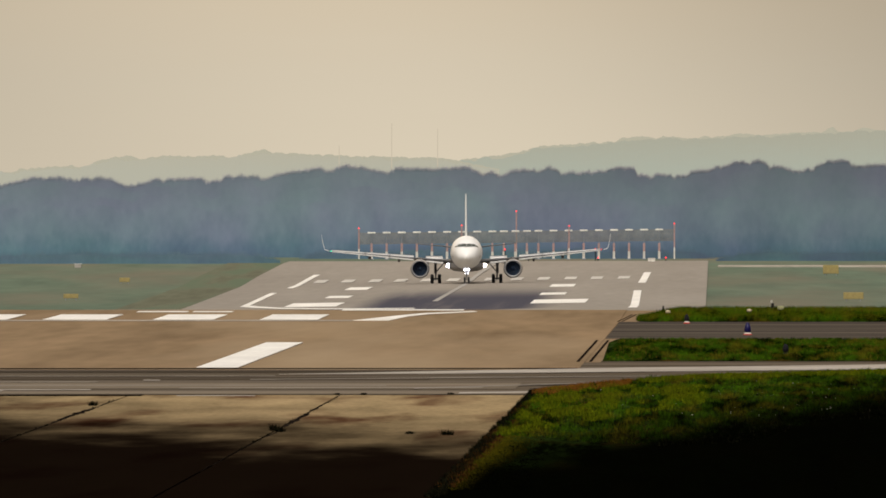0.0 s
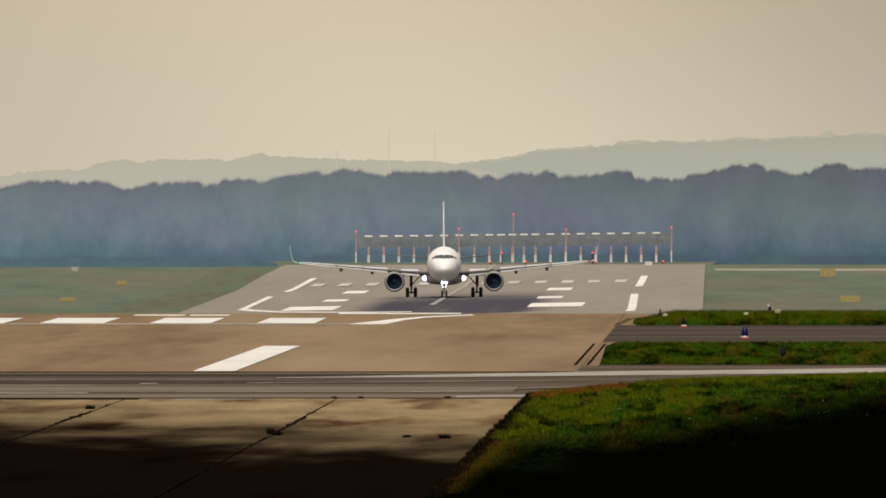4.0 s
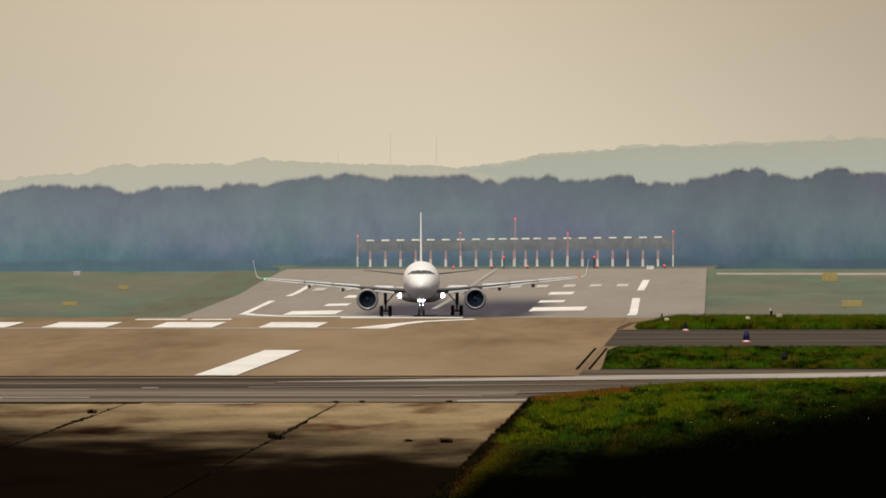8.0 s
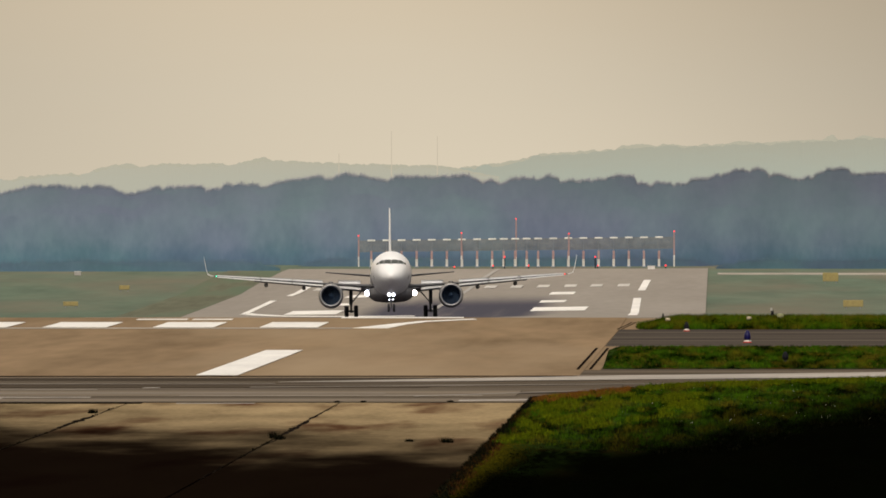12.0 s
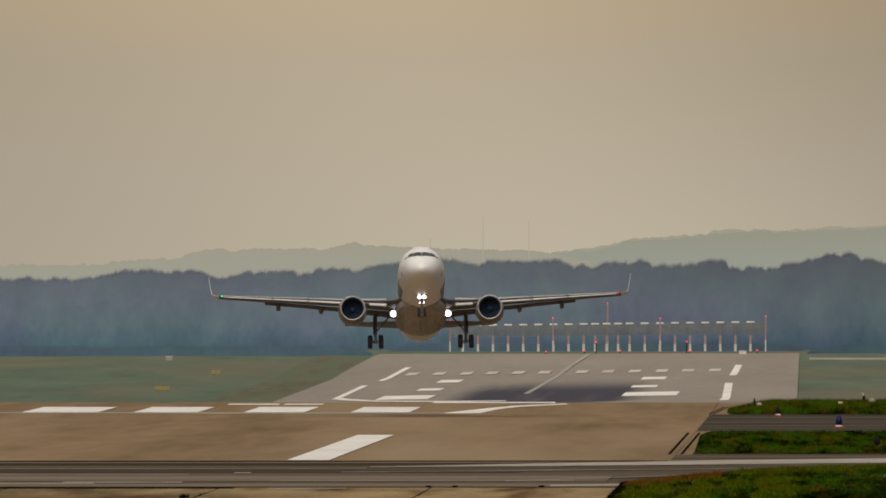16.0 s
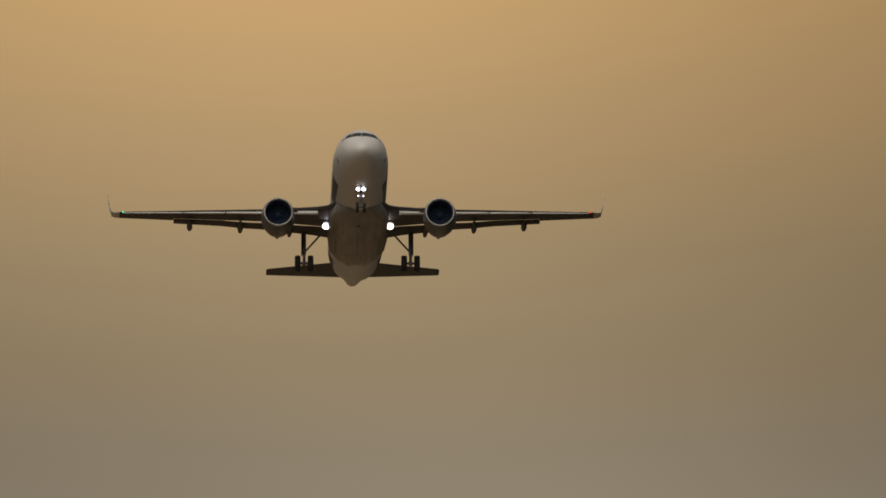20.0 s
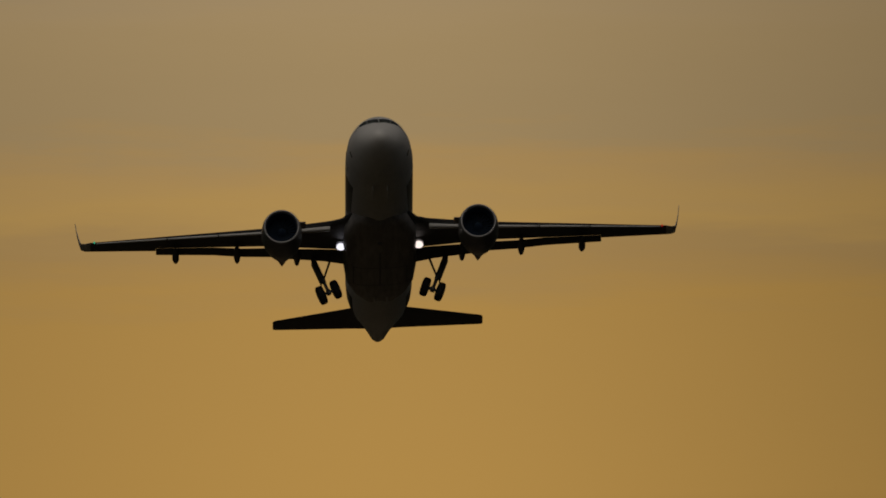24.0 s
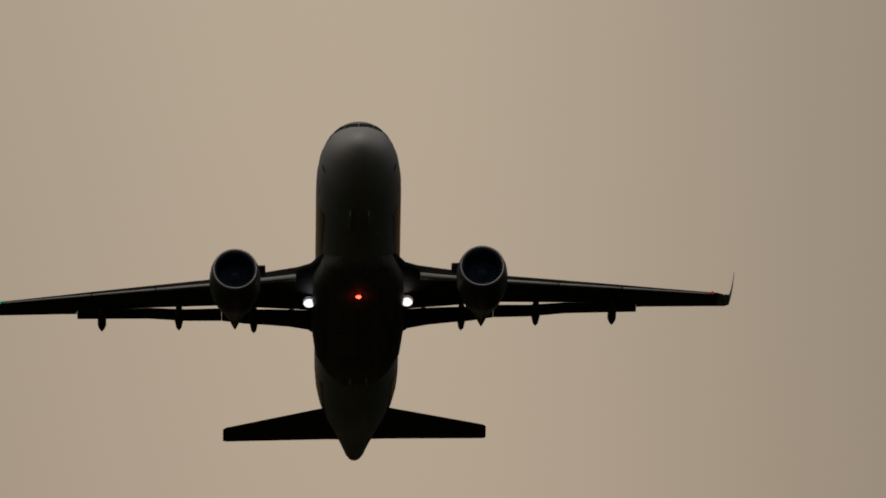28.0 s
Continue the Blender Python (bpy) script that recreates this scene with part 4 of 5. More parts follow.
HULL = [(0.0, 0.03, 0.03, -0.56), (0.12, 0.30, 0.29, -0.55), (0.4, 0.58, 0.515, -0.535), (0.9, 0.92, 0.790, -0.490), (1.4, 1.18, 1.10, -0.350), (2.05, 1.42, 1.460, -0.160), (2.5, 1.56, 1.610, -0.105), (3, 1.69, 1.750, -0.075), (4, 1.85, 1.960, 0.000),
        (5.2, 1.94, 2.03, -0.01), (6.5, 1.975, 2.07, 0.0), (24.0, 1.975, 2.07, 0.0), (25.5, 1.96, 2.03, 0.04), (27.0, 1.90, 1.93, 0.12),
        (29.0, 1.73, 1.70, 0.32), (31.0, 1.45, 1.38, 0.60), (33.0, 1.12, 1.06, 0.86), (35.0, 0.78, 0.74, 1.06), (36.2, 0.57, 0.55, 1.14), (36.9, 0.45, 0.43, 1.17), (37.3, 0.33, 0.32, 1.18), (37.5, 0.12, 0.12, 1.18)]
HS, HW, HH, HZ = [[h[k] for h in HULL] for k in range(4)]


def hull_at(s, deg, out=0.0):
    """A point of the hull s metres behind the nose, deg from the top towards +x."""
    w, h, z = np.interp(s, HS, HW) + out, np.interp(s, HS, HH) + out, np.interp(s, HS, HZ)
    a = radians(deg)
    return (w * math.sin(a), NOSE + s, z + h * math.cos(a))


def hull_patch(name, s0, s1, a0, a1, material, parent, label="", out=0.012, n=5, a2=None, a3=None, r0=0.0, r1=0.0):
    """A thin pane or panel lying on the hull; a2, a3: its angles at s1; r0, r1: how far its ends run back round the hull."""
    bm = bmesh.new()
    a2, a3 = a0 if a2 is None else a2, a1 if a3 is None else a3
    for o in (out, -0.03):
        g = []
        for i in range(n + 1):
            f = i / n
            g.append([bm.verts.new(hull_at(s0 + (s1 - s0) * f + k / n * (r0 * (1 - f) + r1 * f), (a0 + (a2 - a0) * f) * (1 - k / n) + (a1 + (a3 - a1) * f) * k / n, o)) for k in range(n + 1)])
        for i in range(n):
            for k in range(n):
                bm.faces.new((g[i][k], g[i][k + 1], g[i + 1][k + 1], g[i + 1][k]))
    return part(name, bm, material, parent, label, smooth=True)


def foil(chord, thick, n=10):
    """An aerofoil outline: (back from the leading edge, up)."""
    up, low = [], []
    for k in range(n + 1):
        x = 0.5 * (1 - math.cos(math.pi * k / n))
        t = thick * 5 * (0.2969 * math.sqrt(x) - 0.126 * x - 0.3516 * x * x + 0.2843 * x ** 3 - 0.1015 * x ** 4)
        up.append((x * chord, t * 0.55 + 0.004))
        low.append((x * chord, -t * 0.45 - 0.004))
    return up + low[::-1]


def surface_loft(name, sections, material, parent, label="", flip=1, upright=False):
    """sections: (x, leading y, chord, z, thickness)."""
    bm = bmesh.new()
    rings = []
    for x, y, c, z, t in sections:
        rings.append([((flip * x + (dz if upright else 0)), y + dy, z + (0 if upright else dz)) for dy, dz in foil(c, t)])
    loft(bm, rings)
    return part(name, bm, material, parent, label, smooth=False)


WING = [(1.0, -7.4, 7.9, -1.24, 1.1), (1.75, -6.7, 7.2, -1.16, 1.0), (2.2, -5.65, 6.15, -1.09, 0.88), (2.8, -5.1, 5.5, -1.01, 0.8), (4.2, -4.3, 4.7, -0.84, 0.66), (6.4, -3.1, 3.5, -0.56, 0.5), (9.0, -1.85, 3.0, -0.2, 0.38),
        (11.5, -0.65, 2.5, 0.14, 0.29), (14.0, 0.57, 1.98, 0.48, 0.22), (16.2, 1.65, 1.55, 0.78, 0.17), (16.95, 2.0, 1.42, 0.88, 0.14)]
WX, WY, WC, WZ, WT = [[w[k] for w in WING] for k in range(5)]


def wing_at(x):
    return [float(np.interp(x, WX, c)) for c in (WY, WC, WZ, WT)]


def engine(parent, sx):
    """Nacelle, lip, fan, core and pylon at one side."""
    cx, cy, cz = sx * 5.75, -7.0, -1.95
    n = part("engine", lathe(bmesh.new(), [(0.10, 1.06), (0.45, 1.14), (1.0, 1.19), (1.8, 1.19), (2.5, 1.08), (3.4, 0.86), (3.4, 0.82), (2.9, 0.86)], (cx, cy, cz)), M_NACELLE, parent, "pale grey engine nacelle", True)
    part("inlet_lip", lathe(bmesh.new(), [(0.10, 1.062), (0.03, 1.04), (0.0, 1.0), (0.02, 0.955), (0.10, 0.92), (0.2, 0.90)], (cx, cy, cz)), M_LIP, n, "polished metal inlet lip", True)
    part("inlet_duct", lathe(bmesh.new(), [(0.2, 0.90), (0.6, 0.87), (1.05, 0.87)], (cx, cy, cz)), M_DUCT, n, "", True)
    vs = [(r * math.cos(t), y, r * math.sin(t)) for r, t, y in ((0.22, 0, 0.95), (0.86, 0, 0.92), (0.86, 0.2, 1.06), (0.22, 0.2, 1.06))]
    vs += [(x, y + 0.02, z) for x, y, z in vs]
    blade = mesh_of("fan_blade", vs, ((0, 1, 2, 3), (7, 6, 5, 4), (0, 4, 5, 1), (1, 5, 6, 2), (2, 6, 7, 3), (3, 7, 4, 0)), M_FAN)
    for k in range(24):
        piece("fan_blade", blade, n, pose(cx, cy, cz, 0, k * 15, 0))
    part("spinner", lathe(bmesh.new(), [(0.62, 0.01), (0.7, 0.1), (0.85, 0.2), (1.0, 0.27)], (cx, cy, cz), 20), M_FAN, n, "", True)
    part("fan_case", lathe(bmesh.new(), [(1.1, 0.02), (1.1, 0.88)], (cx, cy, cz)), M_BAY, n)
    part("core_nozzle", lathe(bmesh.new(), [(2.8, 0.74), (3.6, 0.64), (4.6, 0.47), (4.6, 0.43), (4.2, 0.41)], (cx, cy, cz)), M_HOT, n, "", True)
    part("exhaust_plug", lathe(bmesh.new(), [(4.1, 0.37), (5.0, 0.32), (5.8, 0.17), (6.4, 0.03)], (cx, cy, cz), 24), M_HOT, n, "", True)
    part("strake", box(bmesh.new(), cx - sx * 1.42, cx - sx * 1.05, cy + 0.9, cy + 1.9, cz + 0.55, cz + 0.60), M_NACELLE, n)
    bm = bmesh.new()
    rings = []
    for y, z0, z1, w in ((cy + 0.9, -0.86, -0.72, 0.05), (cy + 1.8, -0.98, -0.55, 0.19), (cy + 3.4, -1.35, -0.62, 0.24), (cy + 5.2, -1.25, -0.75, 0.2), (cy + 6.8, -0.95, -0.85, 0.04)):
        rings.append([(cx - w, y, z0), (cx + w, y, z0), (cx + w, y, z1), (cx - w, y, z1)])
    part("pylon", loft(bm, rings), M_WING, n, "grey engine pylon")
    return n


def wheel(name, parent, x, y, z, r, w):
    t = part(name, loft(bmesh.new(), [[(x + u * w, y + q * r * math.cos(k * math.tau / 28), z + q * r * math.sin(k * math.tau / 28)) for k in range(28)]
             for u, q in ((-0.5, 0.62), (-0.5, 0.85), (-0.42, 0.95), (-0.25, 1.0), (0.25, 1.0), (0.42, 0.95), (0.5, 0.85), (0.5, 0.62))]), M_TYRE, parent, "black rubber tyre and rim", True)
    return t


def main_gear(parent, sx):
    """One main leg; its own origin is the hinge under the wing."""
    bm = rod(bmesh.new(), (0, 0, 0.25), (0, 0, -1.35), 0.15, 0.14, 14)
    rod(bm, (0, 0, -1.3), (0, 0, -2.0), 0.1, 0.1, 14)
    rod(bm, (-0.62, 0, -2.0), (0.62, 0, -2.0), 0.09, 0.09, 12)
    box(bm, -0.13, 0.13, -0.18, 0.18, -2.14, -1.86, 0.03)
    leg = part("main_gear", bm, M_STRUT, parent, "steel main landing gear leg with twin wheels")
    for u in (-0.46, 0.46):
        wheel("wheel", leg, u, 0, -2.0, 0.57, 0.40)
        for q in (-1, 1):
            x = u + q * 0.17
            part("rim", loft(bmesh.new(), [[(x + q * e, 0.57 * r * math.cos(k * math.tau / 20), -2.0 + 0.57 * r * math.sin(k * math.tau / 20)) for k in range(20)] for e, r in ((0.0, 0.60), (0.035, 0.58), (0.02, 0.42), (0.045, 0.16), (0.05, 0.02))]), M_RIM, leg, "grey metal wheel rim", True)
    bm = rod(bmesh.new(), (-sx * 0.05, 0, -1.15), (-sx * 1.1, 0, 0.05), 0.06, 0.07)
    rod(bm, (0, 0.12, -1.2), (0, 0.42, -1.55), 0.035)
    rod(bm, (0, 0.42, -1.55), (0, 0.1, -1.9), 0.035)
    part("side_brace", bm, M_STRUT, leg)
    part("gear_door", box(bmesh.new(), sx * 0.17 - 0.03, sx * 0.17 + 0.03, -0.42, 0.42, -1.35, 0.1, 0.02), M_WING, leg)
    return leg


def nose_gear(parent):
    bm = rod(bmesh.new(), (0, 0, 0.3), (0, 0, -1.1), 0.1, 0.09, 12)
    rod(bm, (0, 0, -1.0), (0, 0, -1.52), 0.065, 0.065, 12)
    rod(bm, (-0.32, 0, -1.52), (0.32, 0, -1.52), 0.05)
    rod(bm, (0, 0, -0.8), (0, -0.9, 0.1), 0.045)
    leg = part("nose_gear", bm, M_STRUT, parent, "steel nose landing gear with twin wheels and lights")
    for u in (-0.25, 0.25):
        wheel("wheel", leg, u, 0, -1.52, 0.38, 0.22)
        part("taxi_light", lathe(bmesh.new(), [(-0.10, 0.005), (-0.08, 0.13), (-0.07, 0.15)], (u * 0.8, -0.25, -0.28), 18), M_LIGHT, leg, "bright white nose gear light", True)
        part("light_can", lathe(bmesh.new(), [(-0.17, 0.165), (-0.07, 0.165), (0.06, 0.09), (0.08, 0.01)], (u * 0.8, -0.25, -0.28), 18), M_STRUT, leg, "", True)
        part("turn_off_light", lathe(bmesh.new(), [(-0.1, 0.01), (-0.09, 0.045), (-0.02, 0.05), (0.03, 0.01)], (u * 0.72, -0.1, -0.72), 14), M_LIGHT, leg, "", True)
    return leg


FAIRING = ((-8.2, 0.7, -2.0, -1.5), (-7.0, 1.6, -2.18, -0.9), (-5.0, 2.1, -2.30, -0.6), (0.0, 2.18, -2.32, -0.6), (2.6, 2.0, -2.28, -0.75), (4.4, 1.5, -2.15, -1.1), (5.6, 0.8, -2.03, -1.5))


def belly_patch(name, x0, x1, y0, y1, material, parent, label):
    """A thin panel lying on the underside of the belly fairing."""
    ys = [f[0] for f in FAIRING]

    def low(x, y):
        w, z0, z1 = (float(np.interp(y, ys, [f[q] for f in FAIRING])) for q in (1, 2, 3))
        c = min(0.999, abs(x) / w) ** (1 / 0.7)
        return (z0 + z1) / 2 - (z1 - z0) / 2 * math.sqrt(1 - c * c) ** 0.7

    bm = bmesh.new()
    for o in (0.022, -0.02):
        g = [[bm.verts.new((x0 + (x1 - x0) * i / 6, y0 + (y1 - y0) * k / 6, low(x0 + (x1 - x0) * i / 6, y0 + (y1 - y0) * k / 6) - o)) for k in range(7)] for i in range(7)]
        for i in range(6):
            for k in range(6):
                bm.faces.new((g[i][k], g[i + 1][k], g[i + 1][k + 1], g[i][k + 1]))
    return part(name, bm, material, parent, label, smooth=True)


def airliner():
    a = new("airliner")
    wings = []
    tagged(a, "white twin-engine airliner with upturned wingtips and bright landing lights", "aeroplane")
    fine = sorted(set(list(HS) + [0.06, 0.25, 0.65, 1.2, 1.8, 2.6, 3.5, 4.6] + list(range(8, 24, 2)) + [30, 32, 34]))
    bm = bmesh.new()
    loft(bm, [[hull_at(s, k * 360 / 48) for k in range(48)] for s in fine])
    hull = part("fuselage", bm, M_SKIN, a, "glossy white painted hull", True)
    for sx in (-1, 1):
        hull_patch("windscreen", 1.24, 1.74, sx * 0.7, sx * 33, M_GLASS, hull, "", n=6, a2=sx * 0.6, a3=sx * 28.5, r0=0.24, r1=0.18)
        hull_patch("cockpit_window", 1.52, 1.92, sx * 33.8, sx * 54, M_GLASS, hull, "", n=6, a2=sx * 29.2, a3=sx * 48.5, r0=0.43, r1=0.39)
        hull_patch("cockpit_window", 2.0, 2.3, sx * 56, sx * 66, M_GLASS, hull, "", n=6, a2=sx * 50.5, a3=sx * 60.5, r0=0.55, r1=0.42)
        hull_patch("cabin_door", 4.9, 5.75, sx * 62, sx * 108, M_SEAM, hull, "", 0.006)
        hull_patch("door_panel", 4.95, 5.70, sx * 63, sx * 107, M_SKIN, hull, "", 0.010)
        hull_patch("livery_patch", 6.6, 12.2, sx * 97, sx * 128, M_LOGO, hull, "dark painted livery patch on the lower hull", 0.008, 8, sx * 102, sx * 120)
        hull_patch("livery_patch", 24.6, 29.5, sx * 98, sx * 126, M_LOGO, hull, "dark painted livery patch on the lower hull", 0.008, 8)
        hull_patch("sensor_plate", 3.0, 3.25, sx * 100, sx * 112, M_SEAM, hull, "", 0.02)
        for k in range(30):
            if k not in (9, 10):
                hull_patch("cabin_window", 7.0 + k * 0.62, 7.24 + k * 0.62, sx * 74, sx * 83, M_GLASS, hull, "", 0.008, 1)
    hull_patch("nose_gear_hatch", 4.55, 6.6, 171, 189, M_SKIN, hull, "", 0.02, 4)
    # belly fairing
    bm = bmesh.new()
    rings = []
    for y, w, z0, z1 in FAIRING:
        ring = []
        for k in range(24):
            t = k * math.tau / 24
            c, s = math.cos(t), math.sin(t)
            ring.append((w * math.copysign(abs(c) ** 0.7, c), y, (z0 + z1) / 2 + (z1 - z0) / 2 * math.copysign(abs(s) ** 0.7, s)))
        rings.append(ring)
    part("belly_fairing", loft(bm, rings), M_BELLY, a, "grimy belly fairing with underside shade painted grey", True)
    for x0, x1, y0, y1 in ((-1.6, 1.6, -0.75, -0.68), (-1.6, 1.6, 2.05, 2.12), (-0.04, 0.04, -0.68, 2.05), (-1.6, -1.53, -0.68, 2.05), (1.53, 1.6, -0.68, 2.05), (-0.04, 0.04, -3.2, -0.75)):
        belly_patch("panel_seam", x0, x1, y0, y1, M_SEAM, a, "")
    for sx in (-1, 1):
        # the fixed wing ends short of the flaps
        y, ch, z, t = wing_at(13.1)
        fixed = [(x, wy, wc * 0.8, wz, wt) for x, wy, wc, wz, wt in WING if x < 13] + [(13.1, y, ch * 0.8, z, t), (13.12, y, ch, z, t)] + [w for w in WING if w[0] > 13.2]
        wing = surface_loft("wing", fixed, M_WING, a, "grey-painted swept wing", sx)
        wings.append(wing)
        # slats along the leading edge
        for x0, x1 in ((2.9, 5.0), (6.5, 9.4), (9.45, 12.4), (12.45, 16.6)):
            bm = bmesh.new()
            rings = []
            for k in range(5):
                x = x0 + (x1 - x0) * k / 4
                y, c, z, t = wing_at(x)
                o = foil(c, t * 1.25)
                m = len(o) // 2
                py, pz = o[3]
                ca, sa = math.cos(radians(23)), math.sin(radians(23))
                rings.append([(sx * x, y - 0.10 + py + (dy - py) * ca - (dz - pz) * sa, z + 0.01 + pz + (dz - pz) * ca + (dy - py) * sa)
                              for dy, dz in (o[4], o[3], o[2], o[1], o[0], o[-2], o[-3])])
            part("slat", loft(bm, rings), M_SLAT, wing, "bare metal leading edge slat", True)
        # lowered flaps behind a slot, and the fairings of their tracks
        for x0, x1 in ((2.15, 6.35), (6.36, 13.1)):
            bm = bmesh.new()
            rings = []
            for k in range(5):
                x = x0 + (x1 - x0) * k / 4
                y, c, z, t = wing_at(x)
                fc = 0.2 * c + 0.24
                te = y + c * 0.8 + float(np.interp(x, [2, 4, 5, 8.2, 9.8], [-0.1, 0.0, 0.2, 0.18, -0.1]))
                ring = []
                for dy, dz in foil(fc, 0.16):
                    ca, sa = math.cos(radians(12)), math.sin(radians(12))
                    ring.append((sx * x, te + dy * ca + dz * sa, z - 0.06 + dz * ca - dy * sa))
                rings.append(ring)
            part("flap", loft(bm, rings), M_WING, wing, "lowered trailing edge flap")
        for x, ln in ((4.85, 3.0), (8.35, 2.9), (11.95, 2.6)):
            y, c, z, t = wing_at(x)
            part("flap_track_fairing", lathe(bmesh.new(), [(0, 0.02), (0.35, 0.13), (1.1, 0.2), (1.9, 0.2), (ln - 0.35, 0.13), (ln, 0.02)], (sx * x, y + c - ln + 1.02, z - 0.42), 14), M_WING, wing, "", True)
        # upturned tip
        bm = bmesh.new()
        rings = []
        for x, y, c, z, t, lean in ((16.95, 2.0, 1.42, 0.88, 0.14, 0), (17.25, 2.35, 1.25, 0.96, 0.13, 35), (17.5, 2.7, 1.08, 1.12, 0.11, 62), (17.62, 3.05, 0.92, 1.6, 0.09, 76), (17.72, 3.45, 0.72, 2.2, 0.07, 80), (17.8, 3.85, 0.42, 2.85, 0.05, 82)):
            b = radians(lean)
            rings.append([(sx * (x - dz * math.sin(b)), y + dy, z + dz * math.cos(b)) for dy, dz in foil(c, t)])
        part("sharklet", loft(bm, rings), M_SKIN, wing, "white upturned wingtip")
        y, c, z, t = wing_at(16.7)
        part("position_light", lathe(bmesh.new(), [(-0.12, 0.01), (-0.09, 0.045), (0.0, 0.06), (0.1, 0.04)], (sx * 16.7, y + 0.02, z), 12), M_GREEN if sx < 0 else M_RED, wing, "green wingtip light" if sx < 0 else "red wingtip light", True)
        part("landing_light", lathe(bmesh.new(), [(-0.12, 0.01), (-0.10, 0.24), (-0.08, 0.265)], (sx * 2.28, -2.4, -1.62), 20), M_LIGHT if sx < 0 else M_LIGHT_WARM, wing, "bright landing light under the wing root", True)
        part("light_can", lathe(bmesh.new(), [(-0.3, 0.29), (-0.07, 0.28), (0.08, 0.15), (0.1, 0.02)], (sx * 2.28, -2.4, -1.62), 20), M_STRUT, wing, "", True)
        part("light_bracket", rod(bmesh.new(), (sx * 2.28, -2.35, -1.7), (sx * 2.28, -2.0, -1.2), 0.05), M_STRUT, wing)
        engine(a, sx)
        surface_loft("tailplane", [(0.4, 12.9, 4.0, 0.68, 0.42), (1.4, 13.6, 3.45, 0.78, 0.36), (6.1, 16.65, 1.5, 1.26, 0.15), (6.24, 16.9, 1.2, 1.28, 0.1)], M_WING, a, "grey tailplane", sx)
    # fin
    bm = bmesh.new()
    rings = []
    for y, c, z, t in ((10.4, 7.4, 1.55, 0.3), (12.0, 5.9, 2.1, 0.55), (14.2, 4.1, 4.6, 0.42), (16.5, 2.4, 7.3, 0.26), (16.85, 2.05, 7.47, 0.16)):
        rings.append([(dz, y + dy, z) for dy, dz in foil(c, t)])
    part("fin", loft(bm, rings), M_SKIN, a, "white tail fin", True)
    part("tail_exhaust", lathe(bmesh.new(), [(0, 0.17), (0.12, 0.15), (0.12, 0.1), (0.0, 0.1)], (0, 19.78, 1.18), 16), M_HOT, a)
    part("blade_antenna", loft(bmesh.new(), [[(-0.02, -8, 2.04), (0.02, -8, 2.04), (0.02, -7.6, 2.04), (-0.02, -7.6, 2.04)], [(-0.01, -7.8, 2.4), (0.01, -7.8, 2.4), (0.01, -7.62, 2.4), (-0.01, -7.62, 2.4)]]), M_SKIN, a)
    for u in (-0.34, 0.42):
        part("drain_mast", loft(bmesh.new(), [[(u - 0.04, 4.3, -2.0), (u + 0.04, 4.3, -2.0), (u + 0.04, 4.75, -2.0), (u - 0.04, 4.75, -2.0)], [(u - 0.02, 4.6, -2.42), (u + 0.02, 4.6, -2.42), (u + 0.02, 4.8, -2.42), (u - 0.02, 4.8, -2.42)]]), M_SKIN, a)
    legs = [main_gear(a, sx) for sx in (-1, 1)]
    front = nose_gear(a)
    for sx in (-1, 1):
        part("nose_gear_door", box(bmesh.new(), sx * 0.42 - 0.02, sx * 0.42 + 0.02, -13.0, -11.3, -2.24, -1.95, 0.01), M_SKIN, a)
    part("beacon_base", rod(bmesh.new(), (0, -4.7, -2.30), (0, -4.7, -2.36), 0.16, 0.14, 16), M_STRUT, a)
    bm = bmesh.new()
    loft(bm, [[(0.14 * q * math.cos(k * math.tau / 14), 0.14 * q * math.sin(k * math.tau / 14), z) for k in range(14)] for q, z in ((1.0, 0.10), (0.95, 0.16), (0.6, 0.22), (0.1, 0.24))])
    beacon = part("beacon_lamp", bm, M_BEACON, a, "red flashing belly beacon", True)
    return a, wings, legs, front, beacon


PLANE, WINGS, LEGS, NOSE_LEG, BEACON = airliner()


